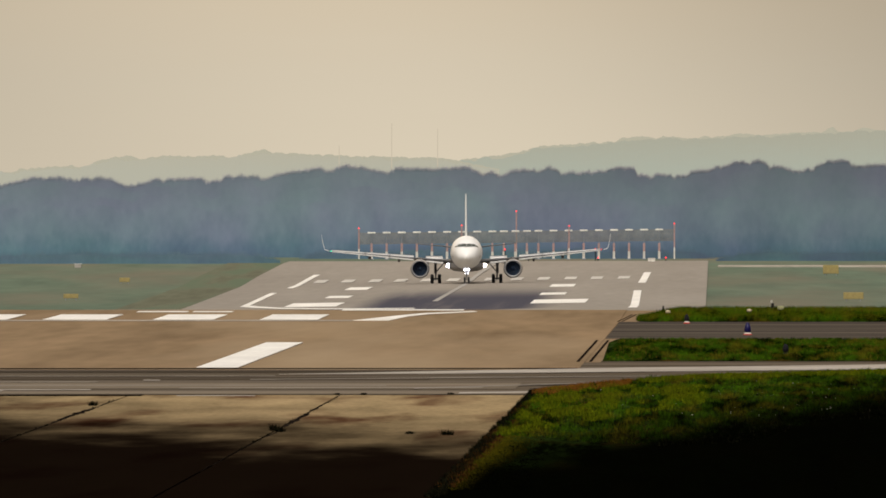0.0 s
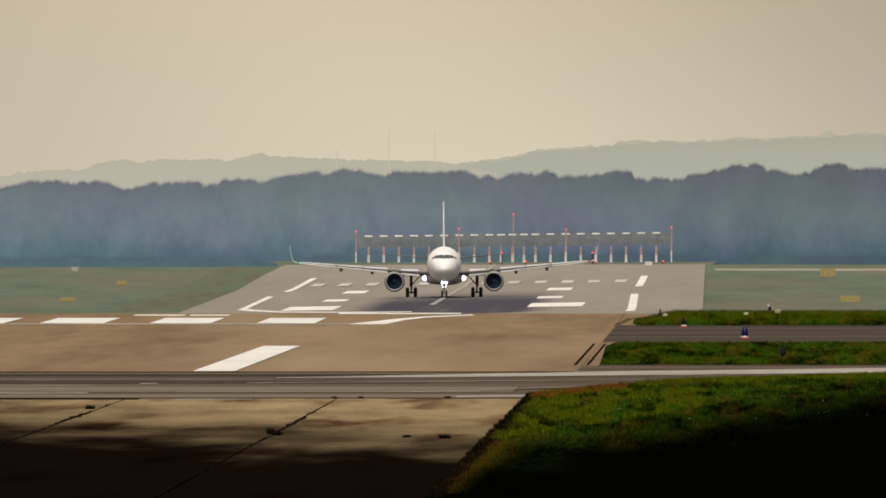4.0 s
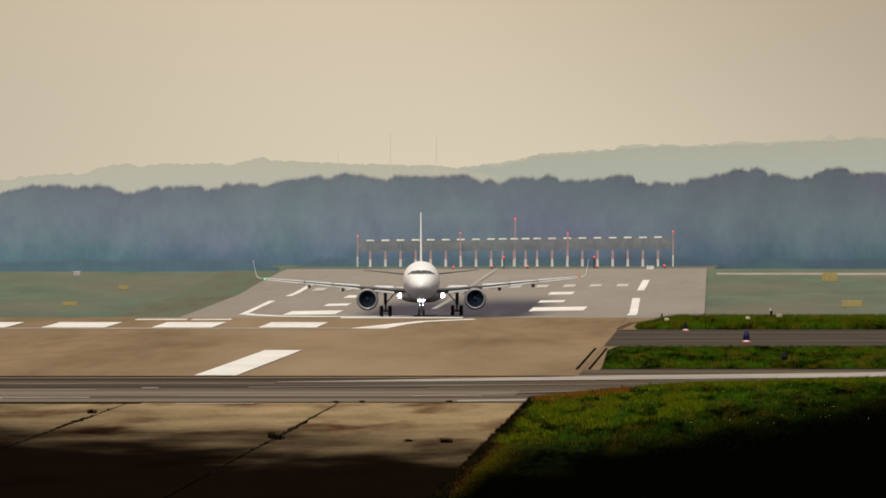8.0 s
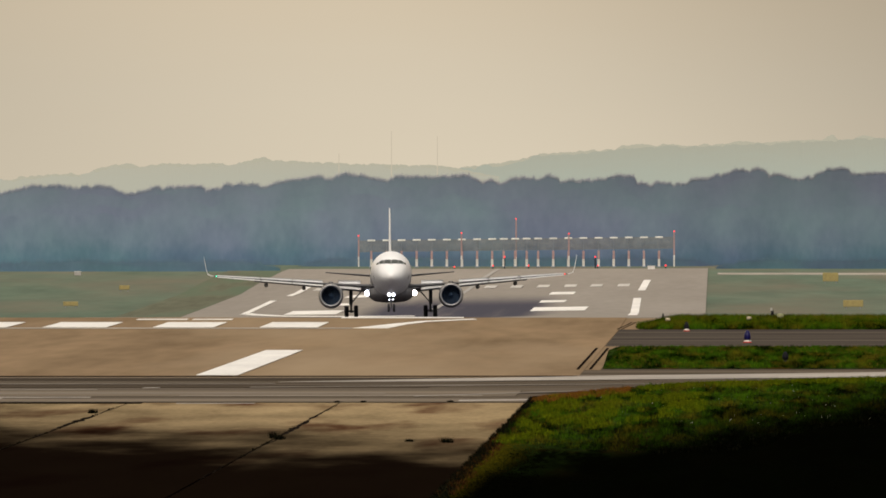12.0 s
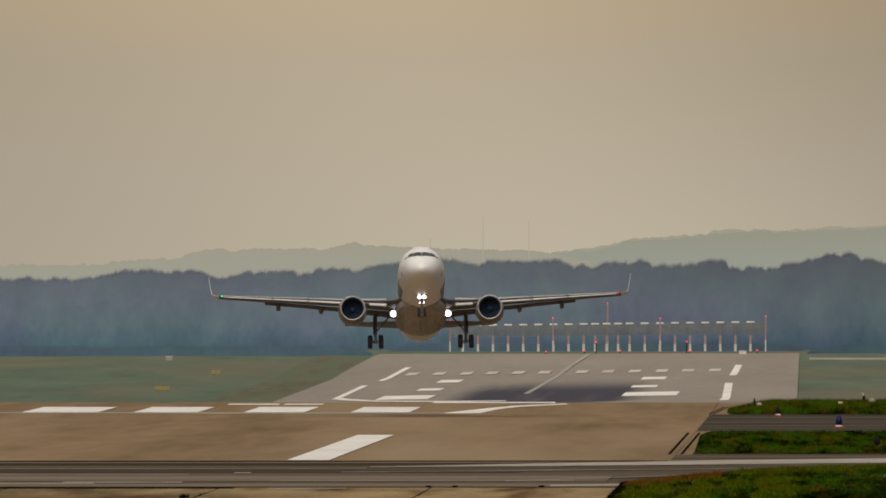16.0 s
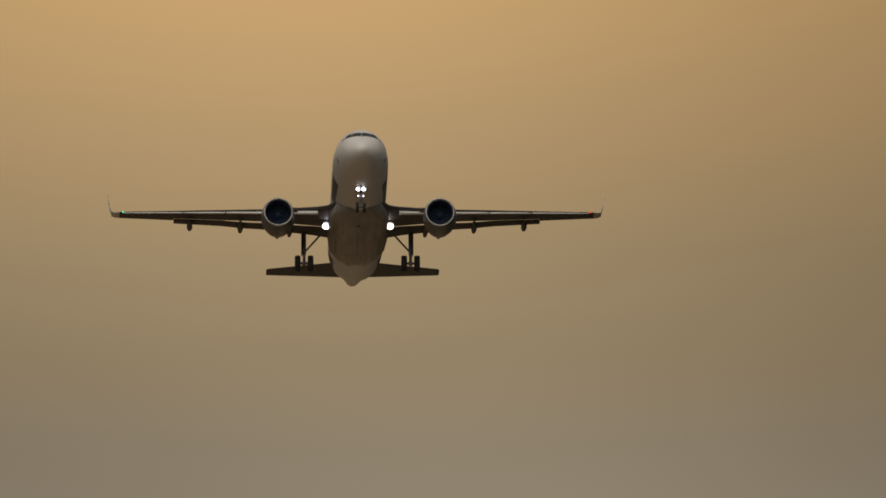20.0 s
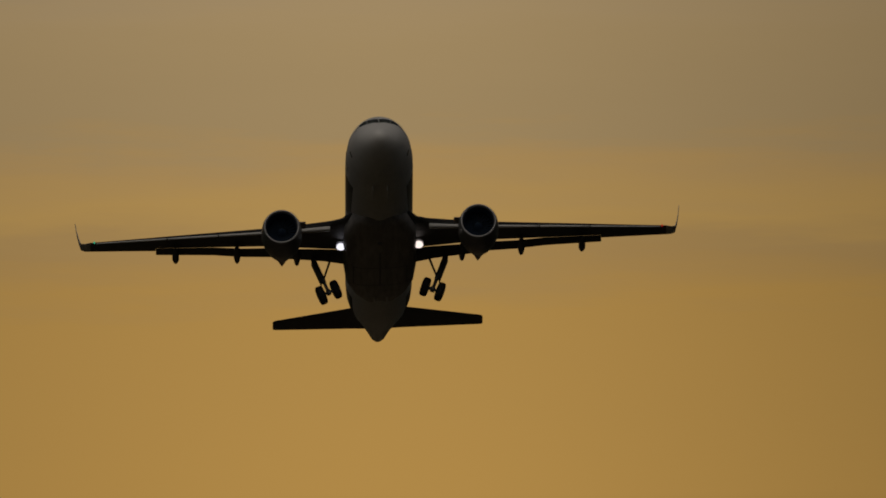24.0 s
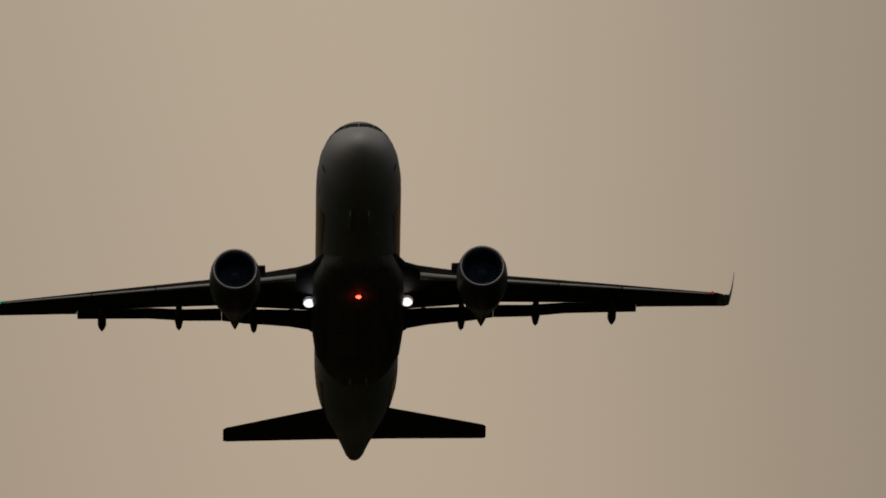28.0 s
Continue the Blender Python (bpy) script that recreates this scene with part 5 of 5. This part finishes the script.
def far_airliner():
    """A second airliner, far off in the haze, seen from the front; scaled down to fit the camera's view."""
    a = new("distant_airliner")
    tagged(a, "small distant airliner on approach with landing lights lit", "aeroplane")
    k = 0.375
    bm = bmesh.new()
    loft(bm, [[tuple(k * c for c in hull_at(s, j * 360 / 20)) for j in range(20)] for s in HS])
    part("fuselage", bm, M_FARSKIN, a, "", True)
    for sx in (-1, 1):
        surface_loft("wing", [(k * x, k * y, k * c, k * z, k * t * 2.6) for x, y, c, z, t in WING], M_FARSKIN, a, "", sx)
        surface_loft("tailplane", [(k * 0.4, k * 12.7, k * 3.9, k * 0.8, k * 0.4), (k * 6.2, k * 16.5, k * 1.3, k * 1.4, k * 0.15)], M_FARSKIN, a, "", sx)
        part("engine", lathe(bmesh.new(), [(k * y, k * r) for y, r in ((0.9, 0.05), (0.9, 0.9), (0, 0.95), (0, 1.05), (1, 1.2), (3, 1.0), (4.4, 0.3))], (sx * k * 5.75, -7.0 * k, -1.95 * k), 16), M_FARSKIN, a, "", True)
        part("main_gear", rod(bmesh.new(), (sx * k * 3.8, 0, -k * 1.2), (sx * k * 3.8, 0, -k * 4.2), 0.12, 0.2), M_FARSKIN, a)
        part("landing_light", lathe(bmesh.new(), [(-0.05, 0.01), (-0.04, 0.26), (0.04, 0.28), (0.1, 0.02)], (sx * 0.92, -3.2, -0.56), 14), M_LIGHT_WARM, a, "lit landing light", True)
    bm = bmesh.new()
    loft(bm, [[(k * dz, k * (y + dy), k * z) for dy, dz in foil(c, t)] for y, c, z, t in ((12.0, 5.9, 2.0, 0.5), (15.6, 2.6, 5.4, 0.3))])
    part("fin", bm, M_FARSKIN, a)
    return a


FAR_PLANE = far_airliner()


# ---- aerial array behind the runway's end ----
AD = 3385


def aerial_post(x, tall):
    """One element of the row: a red and white leg, an arm and the white crossbar on top."""
    t = new("antenna_mast")
    tagged(t, "red and white antenna post with a white crossbar", "antenna", "localiser antenna row")
    part("lower_post", box(bmesh.new(), -0.17, 0.17, -0.17, 0.17, 0, 1.05, 0.02), M_POST_WHITE, t, "white lower post")
    part("upper_post", box(bmesh.new(), -0.15, 0.15, -0.15, 0.15, 1.05, 2.25, 0.02), M_RED_PAINT, t, "red upper post with haze painted in")
    part("arm", box(bmesh.new(), -0.03, 0.03, -0.06, 0.06, 2.25, tall, 0.005), M_STEEL, t)
    part("crossbar", box(bmesh.new(), -0.55, 0.55, -0.2, 0.2, tall - 0.12, tall + 0.1, 0.03), M_ELEMENT, t, "white antenna element")
    part("foot", box(bmesh.new(), -0.3, 0.3, -0.3, 0.3, -0.1, 0.06, 0.02), M_STEEL, t)
    t.location = (x, AD, gz(AD, x))


def lamp_post(x, d, tall):
    """A tall banded post with a red lamp."""
    t = new("obstruction_post")
    tagged(t, "tall red and white post with a lit red lamp", "post", "obstruction posts")
    bands = max(3, int(tall / 1.3))
    for k in range(bands):
        part("band", box(bmesh.new(), -0.1, 0.1, -0.1, 0.1, tall * k / bands, tall * (k + 1) / bands, 0.01), M_POST_WHITE if k == 0 else M_RED_PAINT, t, "white band" if k == 0 else "red band with haze painted in")
    part("cap", box(bmesh.new(), -0.13, 0.13, -0.13, 0.13, tall, tall + 0.04), M_STEEL, t)
    part("lamp", rod(bmesh.new(), (0, 0, tall + 0.04), (0, 0, tall + 0.22), 0.10, 0.06), M_RED, t, "lit red obstruction lamp")
    t.location = (x, d, gz(d, x))


# the elements stand closer together in the middle of the row
posts = [-54.2 + 2.155 * k for k in range(9)] + [-36.96 + 1.64 * k for k in range(1, 5)] + [-30.4 + 2.155 * k for k in range(1, 9)]
for x in posts:
    aerial_post(x, 4.2 + 0.0105 * (x + 12))
screen = new("antenna_screen")
tagged(screen, "long olive-grey slatted reflector screen behind the antenna row", "antenna")
ends = [-56.0] + posts + [-11.0]
for a, b in zip(ends, ends[1:]):
    z0, z1 = gz(AD, a) + 0.25 + 0.0105 * (a + 12), gz(AD, b) + 0.25 + 0.0105 * (b + 12)
    bm = bmesh.new()
    for k in range(13):
        h = 2.3 + 0.13 * k
        rings = [[(x, AD + 1.5, z + h), (x, AD + 1.54, z + h), (x, AD + 1.54, z + h + 0.085), (x, AD + 1.5, z + h + 0.085)] for x, z in ((a + 0.03, z0), (b - 0.03, z1))]
        loft(bm, rings)
    part("slat_panel", bm, M_SCREEN, screen)
for k, x in enumerate(ends):
    part("stile", box(bmesh.new(), x - 0.04, x + 0.04, AD + 1.42, AD + 1.5, gz(AD, x), gz(AD, x) + 4.2 + 0.0105 * (x + 12), 0.005), M_STEEL, screen)
for x, d, h in ((-56.0, AD - 0.6, 4.3), (-11.0, AD - 0.6, 4.9), (-33.6, AD + 6, 6.7), (-41.3, AD - 3, 4.7), (-26.0, AD - 3, 4.6)):
    lamp_post(x, d, h)


def end_light(x, d, z=0.35):
    t = new("runway_end_light")
    tagged(t, "small lit red runway end lamp on a stub", "lamp", "runway end lights")
    part("stub", rod(bmesh.new(), (0, 0, -0.1), (0, 0, z), 0.07), M_DARK, t)
    part("lens", rod(bmesh.new(), (0, 0, z), (0, 0, z + 0.2), 0.10, 0.07), M_RED, t, "lit red lens")
    t.location = (x, d, gz(d, x))


for x, d, z in ((-36.2, 3325, 0.3), (-34.6, 3330, 1.5), (-31.2, 3325, 0.3), (-21.5, 3325, 0.3), (-21.9, 3330, 1.5), (-12.0, 3325, 0.3), (-41.5, 3318, 0.2)):
    end_light(x, d, z)


def cabinet(x, d, w, h, material, name, label):
    t = new(name)
    tagged(t, label, "cabinet")
    part("body", box(bmesh.new(), -w / 2, w / 2, -w / 2, w / 2, 0, h, 0.04), material, t)
    part("roof", box(bmesh.new(), -w / 2 - 0.05, w / 2 + 0.05, -w / 2 - 0.05, w / 2 + 0.05, h, h + 0.08, 0.02), M_POST_WHITE, t)
    t.location = (x, d, gz(d, x) - 0.12)


cabinet(-13.9, 3300, 1.0, 0.5, M_POST_WHITE, "equipment_box", "small white equipment box beside the runway end")
cabinet(-90.7, 3195, 0.9, 0.5, M_FAINT, "equipment_hut", "small white hut in the far meadow")


def guide_sign(x, d, w, h):
    t = new("guidance_sign")
    tagged(t, "yellow airfield guidance sign in the meadow", "sign", "guidance signs")
    part("face", box(bmesh.new(), -w / 2, w / 2, -0.12, 0.12, 0.25, 0.25 + h, 0.03), M_YELLOW, t)
    for u in (-0.35, 0.35):
        part("leg", rod(bmesh.new(), (u * w, 0, 0), (u * w, 0, 0.3), 0.04), M_STEEL, t)
    t.location = (x, d, gz(d, x) - 0.12)


for x, d, w, h in ((10.1, 3024, 2.0, 1.1), (11.2, 2608, 2.2, 0.75), (-77.8, 2712, 1.7, 0.5), (-78.5, 2971, 1.3, 0.55)):
    guide_sign(x, d, w, h)
road = slab("service_road", -4.5, 200, 3190, 3215, -0.08, M_WORN_AND_SHEEN, kind="structure", label="pale service road across the far meadow", category="road")


def edge_lamp(x, d, kind):
    """Taxiway edge lamps: white-topped, dark, or blue on a red and white base."""
    z = gz(d)
    t = new("taxiway_lamp")
    if kind == "white":
        tagged(t, "small pale-topped taxiway lamp in the grass", "lamp", "taxiway lamps")
        part("stem", rod(bmesh.new(), (0, 0, 0), (0, 0, 0.32), 0.16, 0.2, 12), M_DARK, t)
        part("head", lathe_up([(0.3, 0.14), (0.36, 0.21), (0.5, 0.21), (0.56, 0.15), (0.58, 0.02)]), M_LENS, t, "pale lit lamp head", True)
    elif kind == "black":
        tagged(t, "black unlit taxiway lamp in the grass", "lamp", "taxiway lamps")
        part("base", lathe_up([(0.0, 0.02), (0.0, 0.24), (0.06, 0.24), (0.12, 0.14)]), M_DARK, t, "", True)
        part("head", lathe_up([(0.12, 0.13), (0.25, 0.2), (0.5, 0.2), (0.68, 0.12), (0.74, 0.02)]), M_DARK, t, "black lamp head", True)
        part("collar", lathe_up([(0.34, 0.205), (0.36, 0.22), (0.40, 0.22), (0.42, 0.205)]), M_DARK, t, "", True)
    else:
        tagged(t, "dark taxiway lamp on a red and white base" if kind == "dark" else "blue taxiway lamp on a red and white base", "lamp", "taxiway lamps")
        s = 1.0 if kind == "dark" else 1.25
        part("base", lathe_up([(0.0, 0.02), (0.0, 0.28 * s), (0.05, 0.28 * s), (0.1, 0.2 * s)]), M_LAMP_RED, t, "red base plate", True)
        part("ring", lathe_up([(0.1, 0.24 * s), (0.15, 0.23 * s), (0.19, 0.15 * s)]), M_WHITE, t, "white painted ring", True)
        part("head", lathe_up([(0.22, 0.16 * s), (0.3, 0.22 * s), (0.5 * s, 0.2 * s), (0.72 * s, 0.12 * s), (0.8 * s, 0.02)]), M_BLUE if kind == "blue" else M_DARK, t, "", True)
        for a in (0.8, 2.4, 4.0, 5.5):
            part("fin", box(bmesh.new(), 0.2 * math.cos(a) - 0.03, 0.2 * math.cos(a) + 0.03, 0.2 * math.sin(a) - 0.03, 0.2 * math.sin(a) + 0.03, 0.2, 0.5), M_DARK, t)
    t.location = (x, d, z)


def lathe_up(profile, seg=18):
    bm = bmesh.new()
    return loft(bm, [[(r * math.cos(k * math.tau / seg), r * math.sin(k * math.tau / seg), z) for k in range(seg)] for z, r in profile])


edge_lamp(-7.3, 2076, "white")
edge_lamp(-0.2, 2090, "white")
edge_lamp(-5.45, 2000, "dark")
edge_lamp(-0.3, 1862, "blue")
edge_lamp(2.4, 1668, "black")

bowl = new("wind_sensor")
tagged(bowl, "pale round sensor drum on a short stand in the grass", "sensor")
part("drum", lathe_up([(0.15, 0.14), (0.25, 0.27), (0.55, 0.30), (0.63, 0.22), (0.66, 0.02)]), M_OLIVE_PAINT, bowl, "pale drum", True)
part("stand", rod(bmesh.new(), (0, 0, 0), (0, 0, 0.2), 0.12), M_STEEL, bowl)
bowl.location = (2.6, 2112, gz(2112))
marker = new("marker_post")
tagged(marker, "short dark marker post with a pale tip in the grass", "post")
part("stake", rod(bmesh.new(), (0, 0, 0), (0, 0, 0.75), 0.14, 0.12), M_DARK, marker)
part("tip", rod(bmesh.new(), (-0.1, 0, 0.75), (-0.1, 0, 1.0), 0.08), M_POST_WHITE, marker, "pale tip")
marker.location = (1.9, 2130, gz(2130))
stake = new("marker_post")
tagged(stake, "short dark marker post at the grass strip's end", "post")
part("stake", rod(bmesh.new(), (0, 0, 0), (0, 0, 0.55), 0.09, 0.07), M_DARK, stake)
stake.location = (-7.9, 2125, gz(2125))


def far_mast(x, d, h, w):
    t = new("radio_mast")
    tagged(t, "thin pale lattice radio mast on the far hills", "mast", "far masts")
    for u, v in ((-1, -1), (1, -1), (0, 1)):
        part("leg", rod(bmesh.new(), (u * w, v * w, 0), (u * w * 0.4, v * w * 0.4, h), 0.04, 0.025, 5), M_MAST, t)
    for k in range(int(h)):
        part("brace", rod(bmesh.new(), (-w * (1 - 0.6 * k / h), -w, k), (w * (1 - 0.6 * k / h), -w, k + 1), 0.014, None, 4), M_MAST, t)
    t.location = (x, d, 0)


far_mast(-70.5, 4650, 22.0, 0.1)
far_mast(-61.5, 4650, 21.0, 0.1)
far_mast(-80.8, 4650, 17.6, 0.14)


# ---- what moves ----
# seconds, x, y, z, nose up, turn, bank
AIR = [
    (0, -35.33, 2940, 2.64, 0.5, 0.8, 0.3), (0.5, -35.23, 2918.7, 2.64, 0.5, 0.8, 0.3), (1, -35.22, 2897.1, 2.64, 0.5, 0.8, 0.3), (1.5, -35.16, 2875.2, 2.64, 0.5, 0.8, 0.3), (2, -35.03, 2852.6, 2.5, 0.5, 0.8, 0.3), (2.5, -35.09, 2829.4, 2.51, 0.5, 0.8, 0.3),
    (3, -35.17, 2805.3, 2.39, 0.5, 0.8, 0.3), (3.5, -35.26, 2780.4, 2.34, 0.5, 0.8, 0.3), (5.5, -35.53, 2676.8, 2.18, 0.5, 0.8, 0.3), (6, -35.49, 2650.1, 2.08, 0.5, 0.8, 0.3), (6.5, -35.38, 2622.4, 2.02, 0.5, 0.8, 0.3), (7, -35.22, 2594, 2, 0.5, 0.8, 0.3),
    (7.5, -35.23, 2564.9, 1.92, 0.5, 0.8, 0.3), (8, -35.15, 2535, 1.9, 0.5, 0.8, 0.3), (8.5, -35.05, 2504.6, 2.04, 0.5, 0.8, 0.3), (9, -34.97, 2473.6, 2.1, 0.5, 0.8, 0.3), (9.5, -34.91, 2442, 2.25, 0.5, 0.8, 0.3), (10, -34.75, 2410, 2.41, 0.5, 0.8, 0.3),
    (10.5, -34.68, 2377.4, 2.59, 0.5, 0.8, 0.3), (11, -34.62, 2344.5, 2.8, 0.5, 0.8, 0.3), (11.5, -34.58, 2311.4, 3.01, 1.45, 0.93, 0.35), (13.5, -34.96, 2177.5, 4.19, 5.6, 1.44, 0.55), (14, -35.06, 2143, 4.32, 6.75, 1.57, 0.76), (14.5, -35.19, 2107.7, 5.24, 7.76, 1.57, 0.3),
    (15, -35.28, 2071.6, 6.19, 8.76, 1.55, -0.07), (15.5, -35.45, 2034.9, 7.9, 9.72, 1.53, 0.14), (16, -35.56, 1997.6, 9.78, 10.8, 1.55, 0.5), (16.5, -35.68, 1959.8, 12.49, 12.4, 1.6, 0.65), (17, -35.8, 1921.6, 15.24, 13.95, 1.66, 0.52), (17.5, -36.04, 1883.6, 18.86, 14.6, 1.73, 0.23),
    (18, -36.24, 1845.4, 23.08, 14.9, 1.84, 0), (18.5, -36.22, 1807.6, 27.86, 15.13, 1.98, -0.02), (19, -36.08, 1769.7, 32.89, 15.55, 2.15, -0.08), (19.5, -36.2, 1731.9, 38.3, 16.11, 2.28, -0.15), (20, -36.2, 1693.8, 43.94, 16.64, 2.35, -0.05), (20.5, -36.2, 1655, 49.83, 17.24, 2.33, 0.2),
    (21, -36.2, 1616.1, 55.96, 17.61, 2.29, 0.27), (21.5, -36.2, 1578.1, 62.33, 17.65, 2.22, 0.37), (23.5, -36.2, 1427.4, 90.3, 17.8, 2.08, 1.95), (24, -36.2, 1390.3, 97.89, 17.83, 2.16, 1.8), (24.5, -36.2, 1354.5, 105.78, 17.87, 2.21, 1.32), (25, -36.2, 1319, 113.9, 17.87, 2.18, 0.88),
    (25.5, -36.2, 1282.1, 122.3, 17.87, 2.12, 0.74), (26, -36.2, 1244.4, 130.94, 17.97, 2.02, 0.93), (26.5, -36.2, 1206.8, 139.82, 18.02, 1.97, 1.34), (27, -36.2, 1169.9, 148.94, 18.0, 2.05, 1.67), (27.5, -36.2, 1134.1, 158.33, 18.07, 2.27, 1.46), (28, -36.2, 1099.2, 167.96, 18.08, 2.53, 0.88),
]


def motions():
    walk(PLANE, [(t, pose(x, y, z, -p, -b, h)) for t, x, y, z, p, h, b in AIR])
    # the wings hang on the ground and flex up as they take the load
    for wing, sx in zip(WINGS, (-1, 1)):
        hinge = Matrix.Translation((sx * 4.0, 0, -0.85))
        walk(wing, [(t, hinge @ pose(0, 0, 0, 0, sx * droop, 0) @ hinge.inverted()) for t, droop in ((0, 2.3), (11, 2.3), (13.5, 2.3), (14.2, 1.9), (14.8, 1.1), (15.4, 0.4), (16, 0.0), (28, 0.0))])
    # main legs: springs stretch at lift-off, then they fold inwards
    for leg, sx in zip(LEGS, (-1, 1)):
        rows = []
        for t, drop, fold in ((0, 0, 0), (13.4, 0, 0), (14.4, 0.3, 0), (22.6, 0.3, 0), (23.5, 0.3, 12), (24, 0.3, 22), (24.5, 0.3, 33), (25, 0.3, 46), (25.5, 0.3, 60), (26, 0.3, 73), (26.5, 0.3, 81), (27, 0.28, 86), (27.4, 0.12, 92), (28, 0.0, 92)):
            rows.append((t, pose(sx * 3.8, 0.35, -1.18 - drop + (0.25 if fold > 80 else 0), 0, sx * fold, 0)))
        walk(leg, rows)
    walk(NOSE_LEG, [(t, pose(0, -12.6 + 0.0, -1.85 - s, -f, 0, 0)) for t, s, f in ((0, 0, 0), (11, 0, 0), (12.5, 0.04, 0), (21.5, 0.04, 0), (22.0, 0.04, 20), (22.5, 0.02, 55), (23.0, 0, 88), (23.4, -0.25, 95), (28, -0.25, 95))])
    # rotating belly beacon: its lamp faces down for a moment at each flash
    rows = [(0, pose(0, -4.7, -2.2, 0, 0, 0))]
    for t in (7.3, 14.6, 21.4, 25.8, 28.0):
        for k, a in ((-0.2, 0), (-0.13, 80), (-0.07, 140), (0.0, 180)):
            rows.append((t + k, pose(0, -4.7, -2.2, a, 0, 0)))
        if t < 28:
            for k, a in ((0.07, 220), (0.13, 280), (0.2, 360)):
                rows.append((t + k, pose(0, -4.7, -2.2, a, 0, 0)))
    walk(BEACON, rows)
    walk(FAR_PLANE, [(0, pose(-18.9, 4760, 281.5, 0, 0, 8)), (21, pose(-18.7, 4700, 164.7, 0, 0, 8)), (28, pose(-18.4, 4680, 125.5, 0, 0, 8))])


motions()
